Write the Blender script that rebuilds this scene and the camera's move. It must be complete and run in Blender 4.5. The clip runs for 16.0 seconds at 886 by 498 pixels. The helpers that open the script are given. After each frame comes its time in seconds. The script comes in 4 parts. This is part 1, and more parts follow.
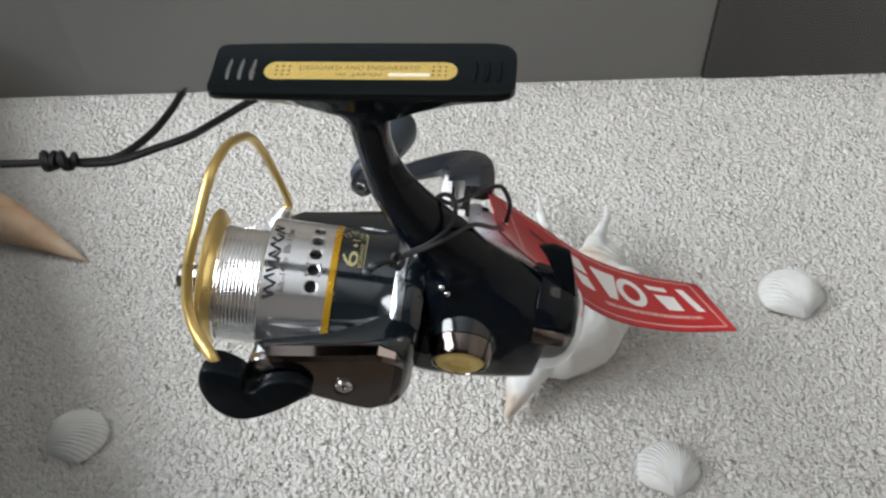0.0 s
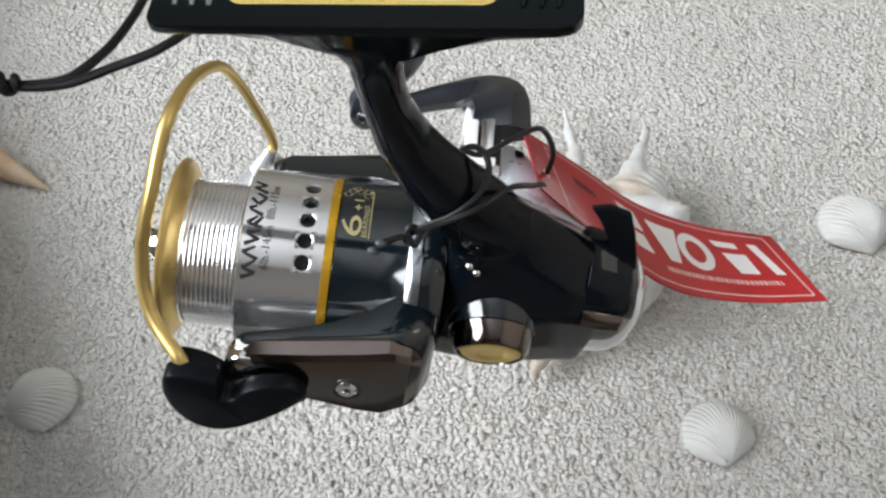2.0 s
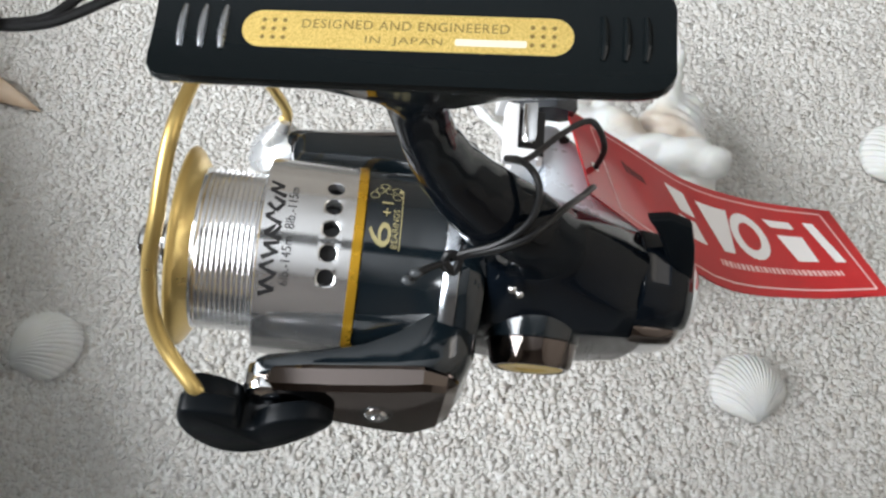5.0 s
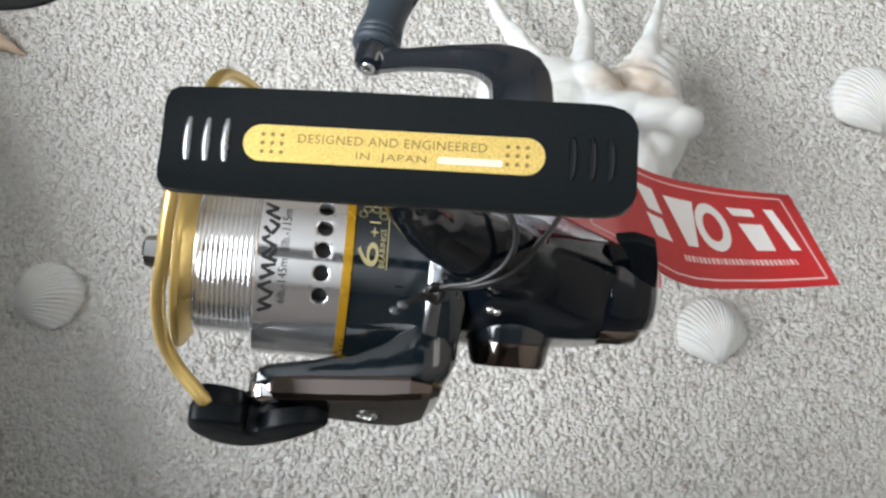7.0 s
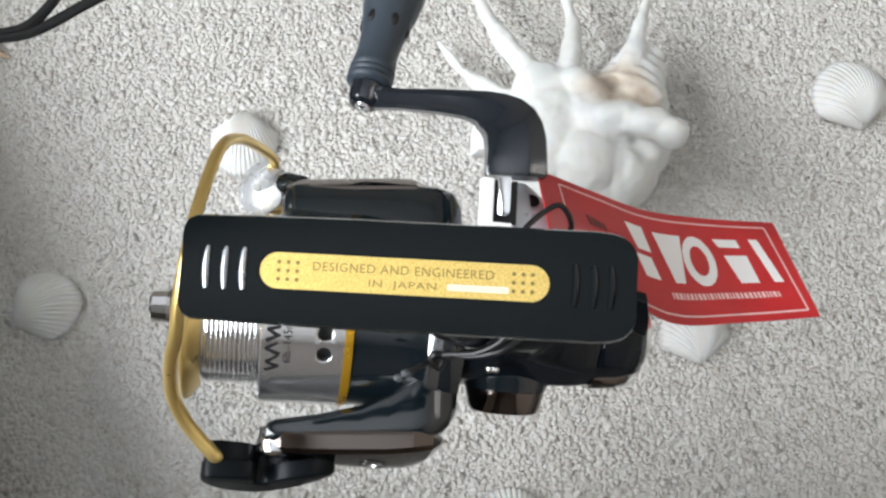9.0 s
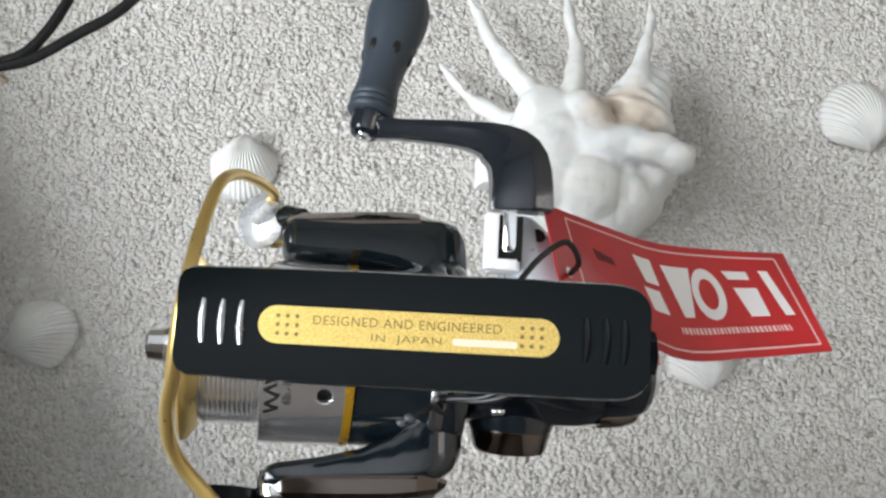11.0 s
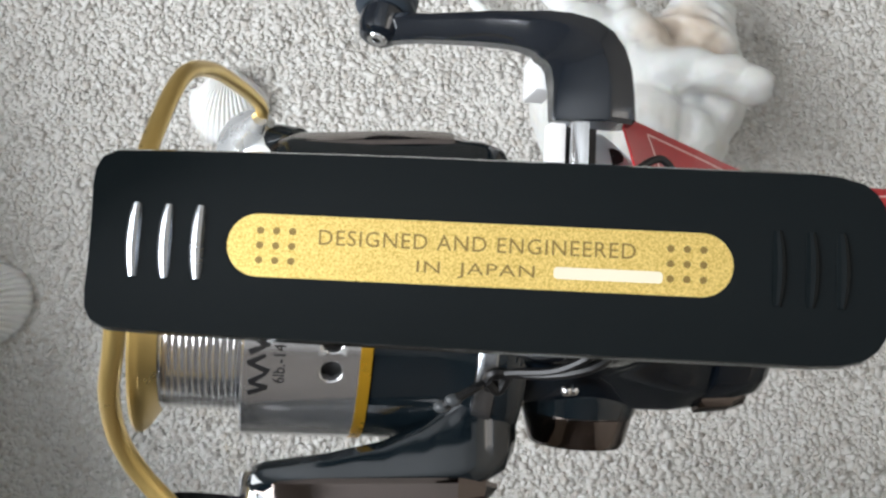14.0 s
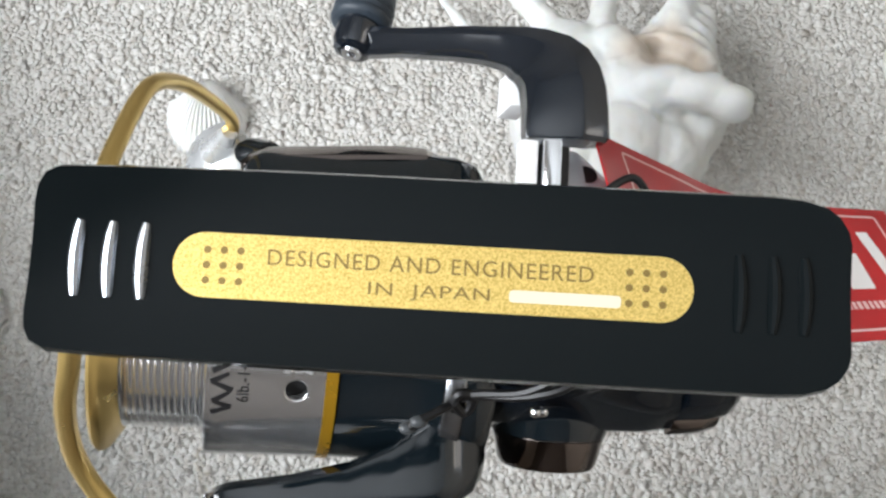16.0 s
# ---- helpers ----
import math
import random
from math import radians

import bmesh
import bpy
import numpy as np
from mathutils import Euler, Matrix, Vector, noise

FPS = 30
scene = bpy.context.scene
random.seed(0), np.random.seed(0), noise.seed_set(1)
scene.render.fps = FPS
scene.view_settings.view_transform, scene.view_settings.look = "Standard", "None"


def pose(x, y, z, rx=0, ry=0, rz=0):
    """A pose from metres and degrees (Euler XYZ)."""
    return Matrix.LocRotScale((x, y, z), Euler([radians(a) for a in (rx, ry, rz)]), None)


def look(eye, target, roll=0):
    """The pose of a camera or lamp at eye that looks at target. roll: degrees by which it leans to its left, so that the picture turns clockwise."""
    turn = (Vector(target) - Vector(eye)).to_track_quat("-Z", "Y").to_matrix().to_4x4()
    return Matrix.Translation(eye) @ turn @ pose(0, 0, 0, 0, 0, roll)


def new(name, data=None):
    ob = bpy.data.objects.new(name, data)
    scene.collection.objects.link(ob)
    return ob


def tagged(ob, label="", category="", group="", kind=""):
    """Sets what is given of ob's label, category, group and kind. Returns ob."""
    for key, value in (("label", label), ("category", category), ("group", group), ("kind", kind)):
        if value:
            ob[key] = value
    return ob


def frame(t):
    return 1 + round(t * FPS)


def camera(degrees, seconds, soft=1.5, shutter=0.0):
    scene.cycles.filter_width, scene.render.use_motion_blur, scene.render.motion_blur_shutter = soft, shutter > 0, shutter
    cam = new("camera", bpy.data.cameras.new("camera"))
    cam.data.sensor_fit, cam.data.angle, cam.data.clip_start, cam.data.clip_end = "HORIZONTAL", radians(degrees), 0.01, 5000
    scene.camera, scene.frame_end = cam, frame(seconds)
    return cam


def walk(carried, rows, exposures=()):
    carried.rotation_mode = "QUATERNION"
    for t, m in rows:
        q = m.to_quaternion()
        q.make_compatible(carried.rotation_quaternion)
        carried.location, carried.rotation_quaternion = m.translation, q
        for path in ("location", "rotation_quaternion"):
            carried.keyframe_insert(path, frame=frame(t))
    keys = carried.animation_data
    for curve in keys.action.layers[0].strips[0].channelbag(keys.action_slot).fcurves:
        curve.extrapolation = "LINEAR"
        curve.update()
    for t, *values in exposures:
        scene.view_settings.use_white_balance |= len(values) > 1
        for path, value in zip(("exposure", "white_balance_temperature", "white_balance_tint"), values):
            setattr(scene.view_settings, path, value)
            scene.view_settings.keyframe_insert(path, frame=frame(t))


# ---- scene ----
from mathutils.bvhtree import BVHTree

cam = camera(49.72, 16.0, soft=2.5)
METRES, EYE, TILT, LEAN, TURN = 0.225, 0.3, -45.0, 0.0, 0.0
PATH = [
    (0, (0.01177, 0.00504, 0.30954), (0.00891, 0.71607, -0.39362), 0.38),
    (0.5, (0.01025, 0.01827, 0.30429), (0.00800, 0.71383, -0.41418), 0.23),
    (1, (0.00777, 0.02833, 0.29773), (0.00765, 0.70786, -0.43591), 0.19),
    (1.5, (0.00946, 0.03766, 0.28970), (0.00570, 0.69002, -0.46820), 0.04),
    (2, (0.00589, 0.05470, 0.28314), (0.00480, 0.67548, -0.50084), 0.14),
    (2.5, (0.00346, 0.06425, 0.27798), (0.00120, 0.65810, -0.52659), 0.05),
    (3, (0.00138, 0.07373, 0.27863), (0.00048, 0.64832, -0.53981), 0.19),
    (5.5, (-0.00210, 0.09497, 0.29094), (0.00092, 0.55495, -0.59699), 1.04),
    (6, (-0.00263, 0.10024, 0.29980), (0.00212, 0.52815, -0.60401), 1.39),
    (6.5, (-0.00300, 0.10866, 0.30647), (0.00699, 0.49550, -0.61562), 2.02),
    (7, (-0.00229, 0.11373, 0.31130), (0.01925, 0.46581, -0.62442), 3.51),
    (7.5, (-0.00401, 0.12143, 0.31368), (0.02458, 0.44367, -0.63255), 4.63),
    (8, (-0.00269, 0.12703, 0.31809), (0.03062, 0.42809, -0.63494), 5.47),
    (8.5, (-0.00449, 0.13173, 0.31903), (0.03437, 0.41556, -0.63906), 6.83),
    (9, (-0.00667, 0.13736, 0.32586), (0.03733, 0.41601, -0.63353), 7.98),
    (11.5, (-0.00718, 0.14461, 0.31948), (0.03590, 0.43331, -0.63697), 7.40),
    (12, (-0.00876, 0.14491, 0.31058), (0.04079, 0.42840, -0.64712), 9.04),
    (12.5, (-0.01059, 0.14561, 0.30353), (0.03671, 0.42734, -0.65480), 8.49),
    (13, (-0.00972, 0.14696, 0.29394), (0.03480, 0.43144, -0.66371), 7.68),
    (13.5, (-0.01104, 0.14942, 0.28395), (0.04010, 0.42813, -0.67506), 9.27),
    (14, (-0.01262, 0.15076, 0.27038), (0.03407, 0.42077, -0.69135), 8.40),
    (14.5, (-0.01159, 0.15250, 0.26967), (0.03965, 0.42275, -0.69175), 9.44),
    (15, (-0.01337, 0.15037, 0.27029), (0.04148, 0.42487, -0.68973), 10.12),
    (15.5, (-0.01072, 0.15073, 0.26900), (0.04860, 0.42983, -0.68943), 11.03),
    (16, (-0.00982, 0.15190, 0.26854), (0.04998, 0.43509, -0.68866), 10.98),
]
EXPOSURES = ((0, -0.2), (1, -0.2), (2, -0.08), (3, -0.04), (5.5, 0.04), (8, 0.04), (9, 0.0), (12.5, -0.2), (14, -0.14), (16, -0.04))
walk(cam, [(t, look(eye, target, roll)) for t, eye, target, roll in PATH], EXPOSURES)

# ---- world, light ----
world = bpy.data.worlds.new("sky")
scene.world = world
world.use_nodes = True
wn = world.node_tree
sky = wn.nodes.new("ShaderNodeTexSky")
sky.sky_type = "NISHITA"
sky.sun_disc = False
sky.sun_elevation, sky.sun_rotation = radians(42), radians(-80)
wn.links.new(sky.outputs[0], wn.nodes["Background"].inputs[0])
wn.nodes["Background"].inputs[1].default_value = 0.12

# daylight through the west window, and a weak warm fill lamp added east
for spot, watts, wide, high, tint in (((-1.15, -0.08, 1.14), 54, 1.46, 0.84, (0.91, 0.95, 1.0)), ((0.90, 0.30, 0.98), 1.5, 0.5, 0.42, (1.0, 0.92, 0.82))):
    lamp = bpy.data.lights.new("window_fill_light", "AREA")
    lamp.shape, lamp.size, lamp.size_y = "RECTANGLE", wide, high
    lamp.energy, lamp.color = watts, tint
    new("window_fill_light", lamp).matrix_world = look(spot, (0.0, 0.25, spot[2] - 0.25))


# ---- materials ----
def mat(name, color, rough=0.5, metal=0.0, coat=0.0, spec=0.5):
    m = bpy.data.materials.new(name)
    m.use_nodes = True
    b = m.node_tree.nodes["Principled BSDF"]
    b.inputs["Base Color"].default_value = (*color, 1)
    b.inputs["Roughness"].default_value = rough
    b.inputs["Metallic"].default_value = metal
    b.inputs["Coat Weight"].default_value = coat
    b.inputs["Specular IOR Level"].default_value = spec
    return m


def nodes_of(m):
    return m.node_tree.nodes, m.node_tree.links, m.node_tree.nodes["Principled BSDF"]


def coords(m, scale=(1, 1, 1)):
    n, l, _ = nodes_of(m)
    c, mp = n.new("ShaderNodeTexCoord"), n.new("ShaderNodeMapping")
    mp.inputs["Scale"].default_value = scale
    l.new(c.outputs["Object"], mp.inputs[0])
    return mp.outputs[0]


def noise_of(m, scale, detail=3.0, vec=None, rough=0.55):
    n, l, _ = nodes_of(m)
    t = n.new("ShaderNodeTexNoise")
    t.inputs["Scale"].default_value, t.inputs["Detail"].default_value, t.inputs["Roughness"].default_value = scale, detail, rough
    l.new(vec if vec is not None else coords(m), t.inputs["Vector"])
    return t.outputs[0]


def ramp(m, src, stops):
    n, l, _ = nodes_of(m)
    r = n.new("ShaderNodeValToRGB")
    el = r.color_ramp.elements
    while len(el) < len(stops):
        el.new(0.5)
    for e, (p, c) in zip(el, stops):
        e.position, e.color = p, (*c, 1) if len(c) == 3 else c
    l.new(src, r.inputs[0])
    return r.outputs[0]


def span(m, src, lo, hi):
    n, l, _ = nodes_of(m)
    r = n.new("ShaderNodeMapRange")
    r.inputs["To Min"].default_value, r.inputs["To Max"].default_value = lo, hi
    r.inputs["From Min"].default_value, r.inputs["From Max"].default_value = 0.3, 0.7
    l.new(src, r.inputs[0])
    return r.outputs[0]


def bump(m, src, strength, dist):
    n, l, b = nodes_of(m)
    u = n.new("ShaderNodeBump")
    u.inputs["Strength"].default_value, u.inputs["Distance"].default_value = strength, dist
    l.new(src, u.inputs["Height"])
    l.new(u.outputs[0], b.inputs["Normal"])


def worn(m, lo, hi, scale=120.0):
    """Roughness that wanders between lo and hi: smears and handling marks."""
    n, l, b = nodes_of(m)
    l.new(span(m, noise_of(m, scale, 4.0), lo, hi), b.inputs["Roughness"])
    return m


black_gloss = worn(mat("black_gloss_plastic", (0.005, 0.009, 0.012), 0.1, spec=0.95), 0.05, 0.14)
crank_black = worn(mat("black_anodised_metal", (0.008, 0.012, 0.018), 0.12, coat=0.5, spec=0.8), 0.08, 0.18)
body_black = worn(mat("black_lacquer", (0.003, 0.005, 0.008), 0.08, spec=0.26), 0.05, 0.11)
black_lever = worn(mat("black_moulded_plastic", (0.003, 0.0045, 0.006), 0.36, spec=0.14), 0.3, 0.42)
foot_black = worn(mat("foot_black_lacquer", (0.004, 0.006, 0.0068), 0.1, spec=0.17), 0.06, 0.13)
# pale metal carries the window highlight of black ribs and rotor rim
sheen_metal = worn(mat("window_sheen_metal", (0.50, 0.53, 0.57), 0.2, 1.0), 0.16, 0.28)
rubber = worn(mat("blue_black_rubber", (0.030, 0.042, 0.056), 0.5), 0.42, 0.6)
gunmetal = worn(mat("gunmetal_plating", (0.18, 0.152, 0.140), 0.07, 1.0), 0.04, 0.11, 80)
chrome = worn(mat("chrome_plating", (0.78, 0.79, 0.80), 0.08, 1.0), 0.05, 0.14)
silver_paint = worn(mat("silver_lacquer", (0.74, 0.79, 0.85), 0.28, 0.35), 0.24, 0.36)
# plain white in place of a mirror: the blown-out window reflection as colour
reflection_white = worn(mat("white_reflection_metal", (0.96, 0.96, 0.96), 0.35, 0.0), 0.28, 0.42)
cast_chrome = worn(mat("cast_chrome", (0.86, 0.89, 0.91), 0.26, 0.7), 0.2, 0.32)
bump(cast_chrome, noise_of(cast_chrome, 300, 1.0), 0.25, 0.0004)
gold = worn(mat("gold_anodised_metal", (0.76, 0.55, 0.20), 0.3, 0.85), 0.26, 0.4)
gold_band = worn(mat("gold_band_lacquer", (0.72, 0.40, 0.03), 0.25, 0.7), 0.2, 0.34)
gold_print = mat("gold_print", (0.50, 0.44, 0.22), 0.35, 0.3)
black_print = mat("black_print", (0.012, 0.012, 0.013), 0.45)
# near-black stands for the shade in holes, the joint slot and dimples
hole_shade = mat("recess_shade_black", (0.004, 0.004, 0.005), 0.5)
white_print = mat("white_print", (0.82, 0.80, 0.78), 0.4)
worn_white = mat("worn_white_strip", (0.72, 0.66, 0.50), 0.5)
dark_red_print = mat("dark_red_print", (0.10, 0.008, 0.010), 0.45)
pale_print = mat("pale_pink_print", (0.78, 0.52, 0.50), 0.45)

# satin aluminium with faint handling marks
alu = mat("brushed_aluminium", (0.93, 0.935, 0.94), 0.18, 0.92)
n_, l_, b_ = nodes_of(alu)
l_.new(span(alu, noise_of(alu, 90, 3), 0.11, 0.16), b_.inputs["Roughness"])

# stippled gold plate
gold_plate = mat("stippled_gold_plate", (0.80, 0.57, 0.15), 0.4, 0.62)
n_, l_, b_ = nodes_of(gold_plate)
st = noise_of(gold_plate, 5200, 2.0)
l_.new(ramp(gold_plate, st, [(0.3, (0.55, 0.37, 0.08)), (0.62, (0.88, 0.66, 0.22))]), b_.inputs["Base Color"])
bump(gold_plate, st, 0.5, 0.00008)
# darker gold stands for the shade inside engraved words and dimples
gold_shade = mat("engraving_shade_gold", (0.24, 0.16, 0.045), 0.5, 0.4)

# tag card
red_card = mat("red_coated_card", (0.50, 0.018, 0.022), 0.3, coat=0.35)
n_, l_, b_ = nodes_of(red_card)
l_.new(ramp(red_card, noise_of(red_card, 60, 4), [(0.3, (0.42, 0.014, 0.018)), (0.7, (0.55, 0.022, 0.026))]), b_.inputs["Base Color"])

# cords
cord_black = mat("black_braided_cord", (0.004, 0.004, 0.0045), 0.5, spec=0.25)
n_, l_, b_ = nodes_of(cord_black)
wv = n_.new("ShaderNodeTexWave")
wv.inputs["Scale"].default_value = 900
wv.inputs["Distortion"].default_value = 3
l_.new(coords(cord_black), wv.inputs[0])
bump(cord_black, wv.outputs[1], 0.5, 0.0003)
string_tip = mat("melted_string_tip", (0.06, 0.066, 0.07), 0.4)
string_black = mat("black_elastic_string", (0.005, 0.005, 0.0055), 0.4)

# gravel: pale quartz grains, each of its own tone
gravel_mat = mat("pale_gravel", (0.6, 0.57, 0.53), 0.75)
n_, l_, b_ = nodes_of(gravel_mat)
geo = n_.new("ShaderNodeNewGeometry")
tone = ramp(gravel_mat, geo.outputs["Random Per Island"], [(0.0, (0.65, 0.595, 0.545)), (0.2, (0.725, 0.685, 0.65)), (0.65, (0.765, 0.733, 0.70)), (1.0, (0.82, 0.797, 0.773))])
mixc = n_.new("ShaderNodeMix")
mixc.data_type, mixc.blend_type = "RGBA", "MULTIPLY"
mixc.inputs[0].default_value = 1.0
l_.new(tone, mixc.inputs[6])
l_.new(ramp(gravel_mat, noise_of(gravel_mat, 700, 3), [(0.25, (0.88, 0.87, 0.86)), (0.6, (1, 1, 1))]), mixc.inputs[7])
l_.new(mixc.outputs[2], b_.inputs["Base Color"])
bed_mat = mat("gravel_bed", (0.42, 0.385, 0.345), 0.9)
n_, l_, b_ = nodes_of(bed_mat)
vo = n_.new("ShaderNodeTexVoronoi")
vo.inputs["Scale"].default_value = 520
l_.new(coords(bed_mat), vo.inputs["Vector"])
l_.new(ramp(bed_mat, vo.outputs["Color"], [(0.0, (0.68, 0.65, 0.61)), (1.0, (0.78, 0.76, 0.73))]), b_.inputs["Base Color"])
bump(bed_mat, vo.outputs["Distance"], 0.5, 0.0008)

# shells
shell_mat = mat("white_shell", (0.80, 0.775, 0.74), 0.42)
n_, l_, b_ = nodes_of(shell_mat)
l_.new(ramp(shell_mat, noise_of(shell_mat, 130, 4), [(0.25, (0.78, 0.755, 0.72)), (0.6, (0.87, 0.86, 0.845))]), b_.inputs["Base Color"])
bump(shell_mat, noise_of(shell_mat, 900, 3), 0.25, 0.0004)
b_.inputs["Subsurface Weight"].default_value = 0.15
b_.inputs["Subsurface Radius"].default_value = (0.004, 0.003, 0.002)
conch_mat = mat("conch_shell", (0.84, 0.83, 0.81), 0.4)
n_, l_, b_ = nodes_of(conch_mat)
chalk = ramp(conch_mat, noise_of(conch_mat, 45, 5, rough=0.6), [(0.22, (0.66, 0.58, 0.49)), (0.36, (0.80, 0.78, 0.75)), (0.6, (0.88, 0.875, 0.865))])
tan_ = ramp(conch_mat, noise_of(conch_mat, 150, 4), [(0.3, (0.50, 0.36, 0.25)), (0.7, (0.76, 0.64, 0.52))])
stain = n_.new("ShaderNodeTexNoise")
stain.inputs["Scale"].default_value = 26
cc = n_.new("ShaderNodeTexCoord")
l_.new(cc.outputs["Object"], stain.inputs["Vector"])
far_ = n_.new("ShaderNodeVectorMath")
far_.operation = "DISTANCE"
far_.inputs[1].default_value = (0.070, 0.277, 0.030)
l_.new(cc.outputs["Object"], far_.inputs[0])
reach_ = n_.new("ShaderNodeMath")
reach_.operation = "MULTIPLY_ADD"
reach_.inputs[1].default_value, reach_.inputs[2].default_value = 0.032, -0.016
l_.new(stain.outputs[0], reach_.inputs[0])
tip_ = n_.new("ShaderNodeVectorMath")
tip_.operation = "DISTANCE"
tip_.inputs[1].default_value = (0.036, 0.220, 0.006)
l_.new(cc.outputs["Object"], tip_.inputs[0])
near_ = n_.new("ShaderNodeMath")
near_.operation = "MINIMUM"
l_.new(far_.outputs["Value"], near_.inputs[0])
l_.new(tip_.outputs["Value"], near_.inputs[1])
gap_ = n_.new("ShaderNodeMath")
gap_.operation = "SUBTRACT"
l_.new(near_.outputs[0], gap_.inputs[0])
l_.new(reach_.outputs[0], gap_.inputs[1])
edge_ = n_.new("ShaderNodeMapRange")
edge_.inputs["From Min"].default_value, edge_.inputs["From Max"].default_value = 0.008, 0.016
edge_.inputs["To Min"].default_value, edge_.inputs["To Max"].default_value = 0.75, 0.0
l_.new(gap_.outputs[0], edge_.inputs[0])
mx = n_.new("ShaderNodeMix")
mx.data_type = "RGBA"
l_.new(edge_.outputs[0], mx.inputs[0])
l_.new(chalk, mx.inputs[6])
l_.new(tan_, mx.inputs[7])
l_.new(mx.outputs[2], b_.inputs["Base Color"])
bump(conch_mat, noise_of(conch_mat, 260, 5), 0.35, 0.001)
b_.inputs["Subsurface Weight"].default_value = 0.15
b_.inputs["Subsurface Radius"].default_value = (0.005, 0.0035, 0.002)
tan_mat = mat("tan_shell", (0.55, 0.34, 0.2), 0.5)
n_, l_, b_ = nodes_of(tan_mat)
l_.new(ramp(tan_mat, noise_of(tan_mat, 42, 4), [(0.3, (0.50, 0.29, 0.16)), (0.5, (0.64, 0.45, 0.30)), (0.75, (0.74, 0.62, 0.50))]), b_.inputs["Base Color"])
bump(tan_mat, noise_of(tan_mat, 300, 4), 0.35, 0.001)

# table and room
grey_panel = mat("grey_lacquered_board", (0.15, 0.145, 0.137), 0.35)
worn(grey_panel, 0.3, 0.45, 20)
black_panel = worn(mat("black_lacquered_board", (0.02, 0.02, 0.021), 0.35), 0.3, 0.45, 20)
wall_mat = mat("warm_beige_wall_paint", (0.45, 0.37, 0.27), 0.85)
n_, l_, b_ = nodes_of(wall_mat)
l_.new(ramp(wall_mat, noise_of(wall_mat, 3, 4), [(0.3, (0.40, 0.36, 0.305)), (0.7, (0.46, 0.415, 0.355))]), b_.inputs["Base Color"])
ceil_mat = mat("white_ceiling_paint", (0.80, 0.82, 0.84), 0.9)
# unseen south wall, made dark so that plated faces reflect dark
south_mat = mat("unseen_dark_wall", (0.12, 0.085, 0.065), 0.6)
n_, l_, b_ = nodes_of(south_mat)
l_.new(ramp(south_mat, noise_of(south_mat, 3, 4, coords(south_mat, (9, 1, 1))), [(0.3, (0.10, 0.082, 0.07)), (0.7, (0.16, 0.135, 0.115))]), b_.inputs["Base Color"])
floor_mat = mat("brown_floor", (0.20, 0.13, 0.08), 0.5)
n_, l_, b_ = nodes_of(floor_mat)
l_.new(ramp(floor_mat, noise_of(floor_mat, 4, 5, coords(floor_mat, (1, 14, 1))), [(0.3, (0.15, 0.11, 0.08)), (0.7, (0.25, 0.20, 0.15))]), b_.inputs["Base Color"])

glass = bpy.data.materials.new("clear_glass")
glass.use_nodes = True
gn = glass.node_tree
gn.nodes.remove(gn.nodes["Principled BSDF"])
clear, gloss, fres, both = (gn.nodes.new("ShaderNode" + k) for k in ("BsdfTransparent", "BsdfGlossy", "Fresnel", "MixShader"))
clear.inputs[0].default_value = (0.975, 0.985, 0.98, 1)
gloss.inputs["Roughness"].default_value = 0.0
fres.inputs["IOR"].default_value = 1.5
gn.links.new(fres.outputs[0], both.inputs[0])
gn.links.new(clear.outputs[0], both.inputs[1])
gn.links.new(gloss.outputs[0], both.inputs[2])
gn.links.new(both.outputs[0], gn.nodes["Material Output"].inputs[0])


glass_under = bpy.data.materials.new("clear_glass_under")
glass_under.use_nodes = True
un = glass_under.node_tree
un.nodes.remove(un.nodes["Principled BSDF"])
uc = un.nodes.new("ShaderNodeBsdfTransparent")
uc.inputs[0].default_value = (0.975, 0.985, 0.98, 1)
un.links.new(uc.outputs[0], un.nodes["Material Output"].inputs[0])


# ---- mesh helpers (millimetres in, metres out) ----
def finish(bm, sharp=35):
    bmesh.ops.recalc_face_normals(bm, faces=bm.faces)
    me = bpy.data.meshes.new("mesh")
    bm.to_mesh(me)
    bm.free()
    me.shade_smooth()
    me.set_sharp_from_angle(angle=radians(sharp))
    return me


def part(name, bm, material, parent, label="", sharp=35, scale=0.001):
    """Links a bmesh as one mesh under a thing or a part."""
    if scale != 1:
        bmesh.ops.scale(bm, vec=(scale,) * 3, verts=bm.verts)
    me = finish(bm, sharp)
    me.name = name
    me.materials.append(material)
    ob = new(name, me)
    ob.parent = parent
    if label:
        tagged(ob, label)
    return ob


def skin(bm, rings, closed=True, caps=True, loop=False):
    """Faces between rings of equal count."""
    vs = [[bm.verts.new(p) for p in r] for r in rings]
    n = len(vs[0])
    pairs = list(zip(vs, vs[1:])) + ([(vs[-1], vs[0])] if loop else [])
    for a, b in pairs:
        for i in range(n if closed else n - 1):
            j = (i + 1) % n
            bm.faces.new((a[i], a[j], b[j], b[i]))
    if caps and closed and not loop:
        bm.faces.new(vs[0])
        bm.faces.new(vs[-1])
    return vs


def lathe(bm, profile, seg=64, origin=(0, 0, 0), axis="x", caps=True):
    """profile: (along, radius) pairs, turned round an axis."""
    rings = []
    for s, r in profile:
        ring = []
        for k in range(seg):
            a = 2 * math.pi * k / seg
            c, d = r * math.cos(a), r * math.sin(a)
            p = {"x": (s, c, d), "y": (d, s, c), "z": (c, d, s)}[axis]
            ring.append(Vector(p) + Vector(origin))
        rings.append(ring)
    skin(bm, rings, caps=caps)
    return bm


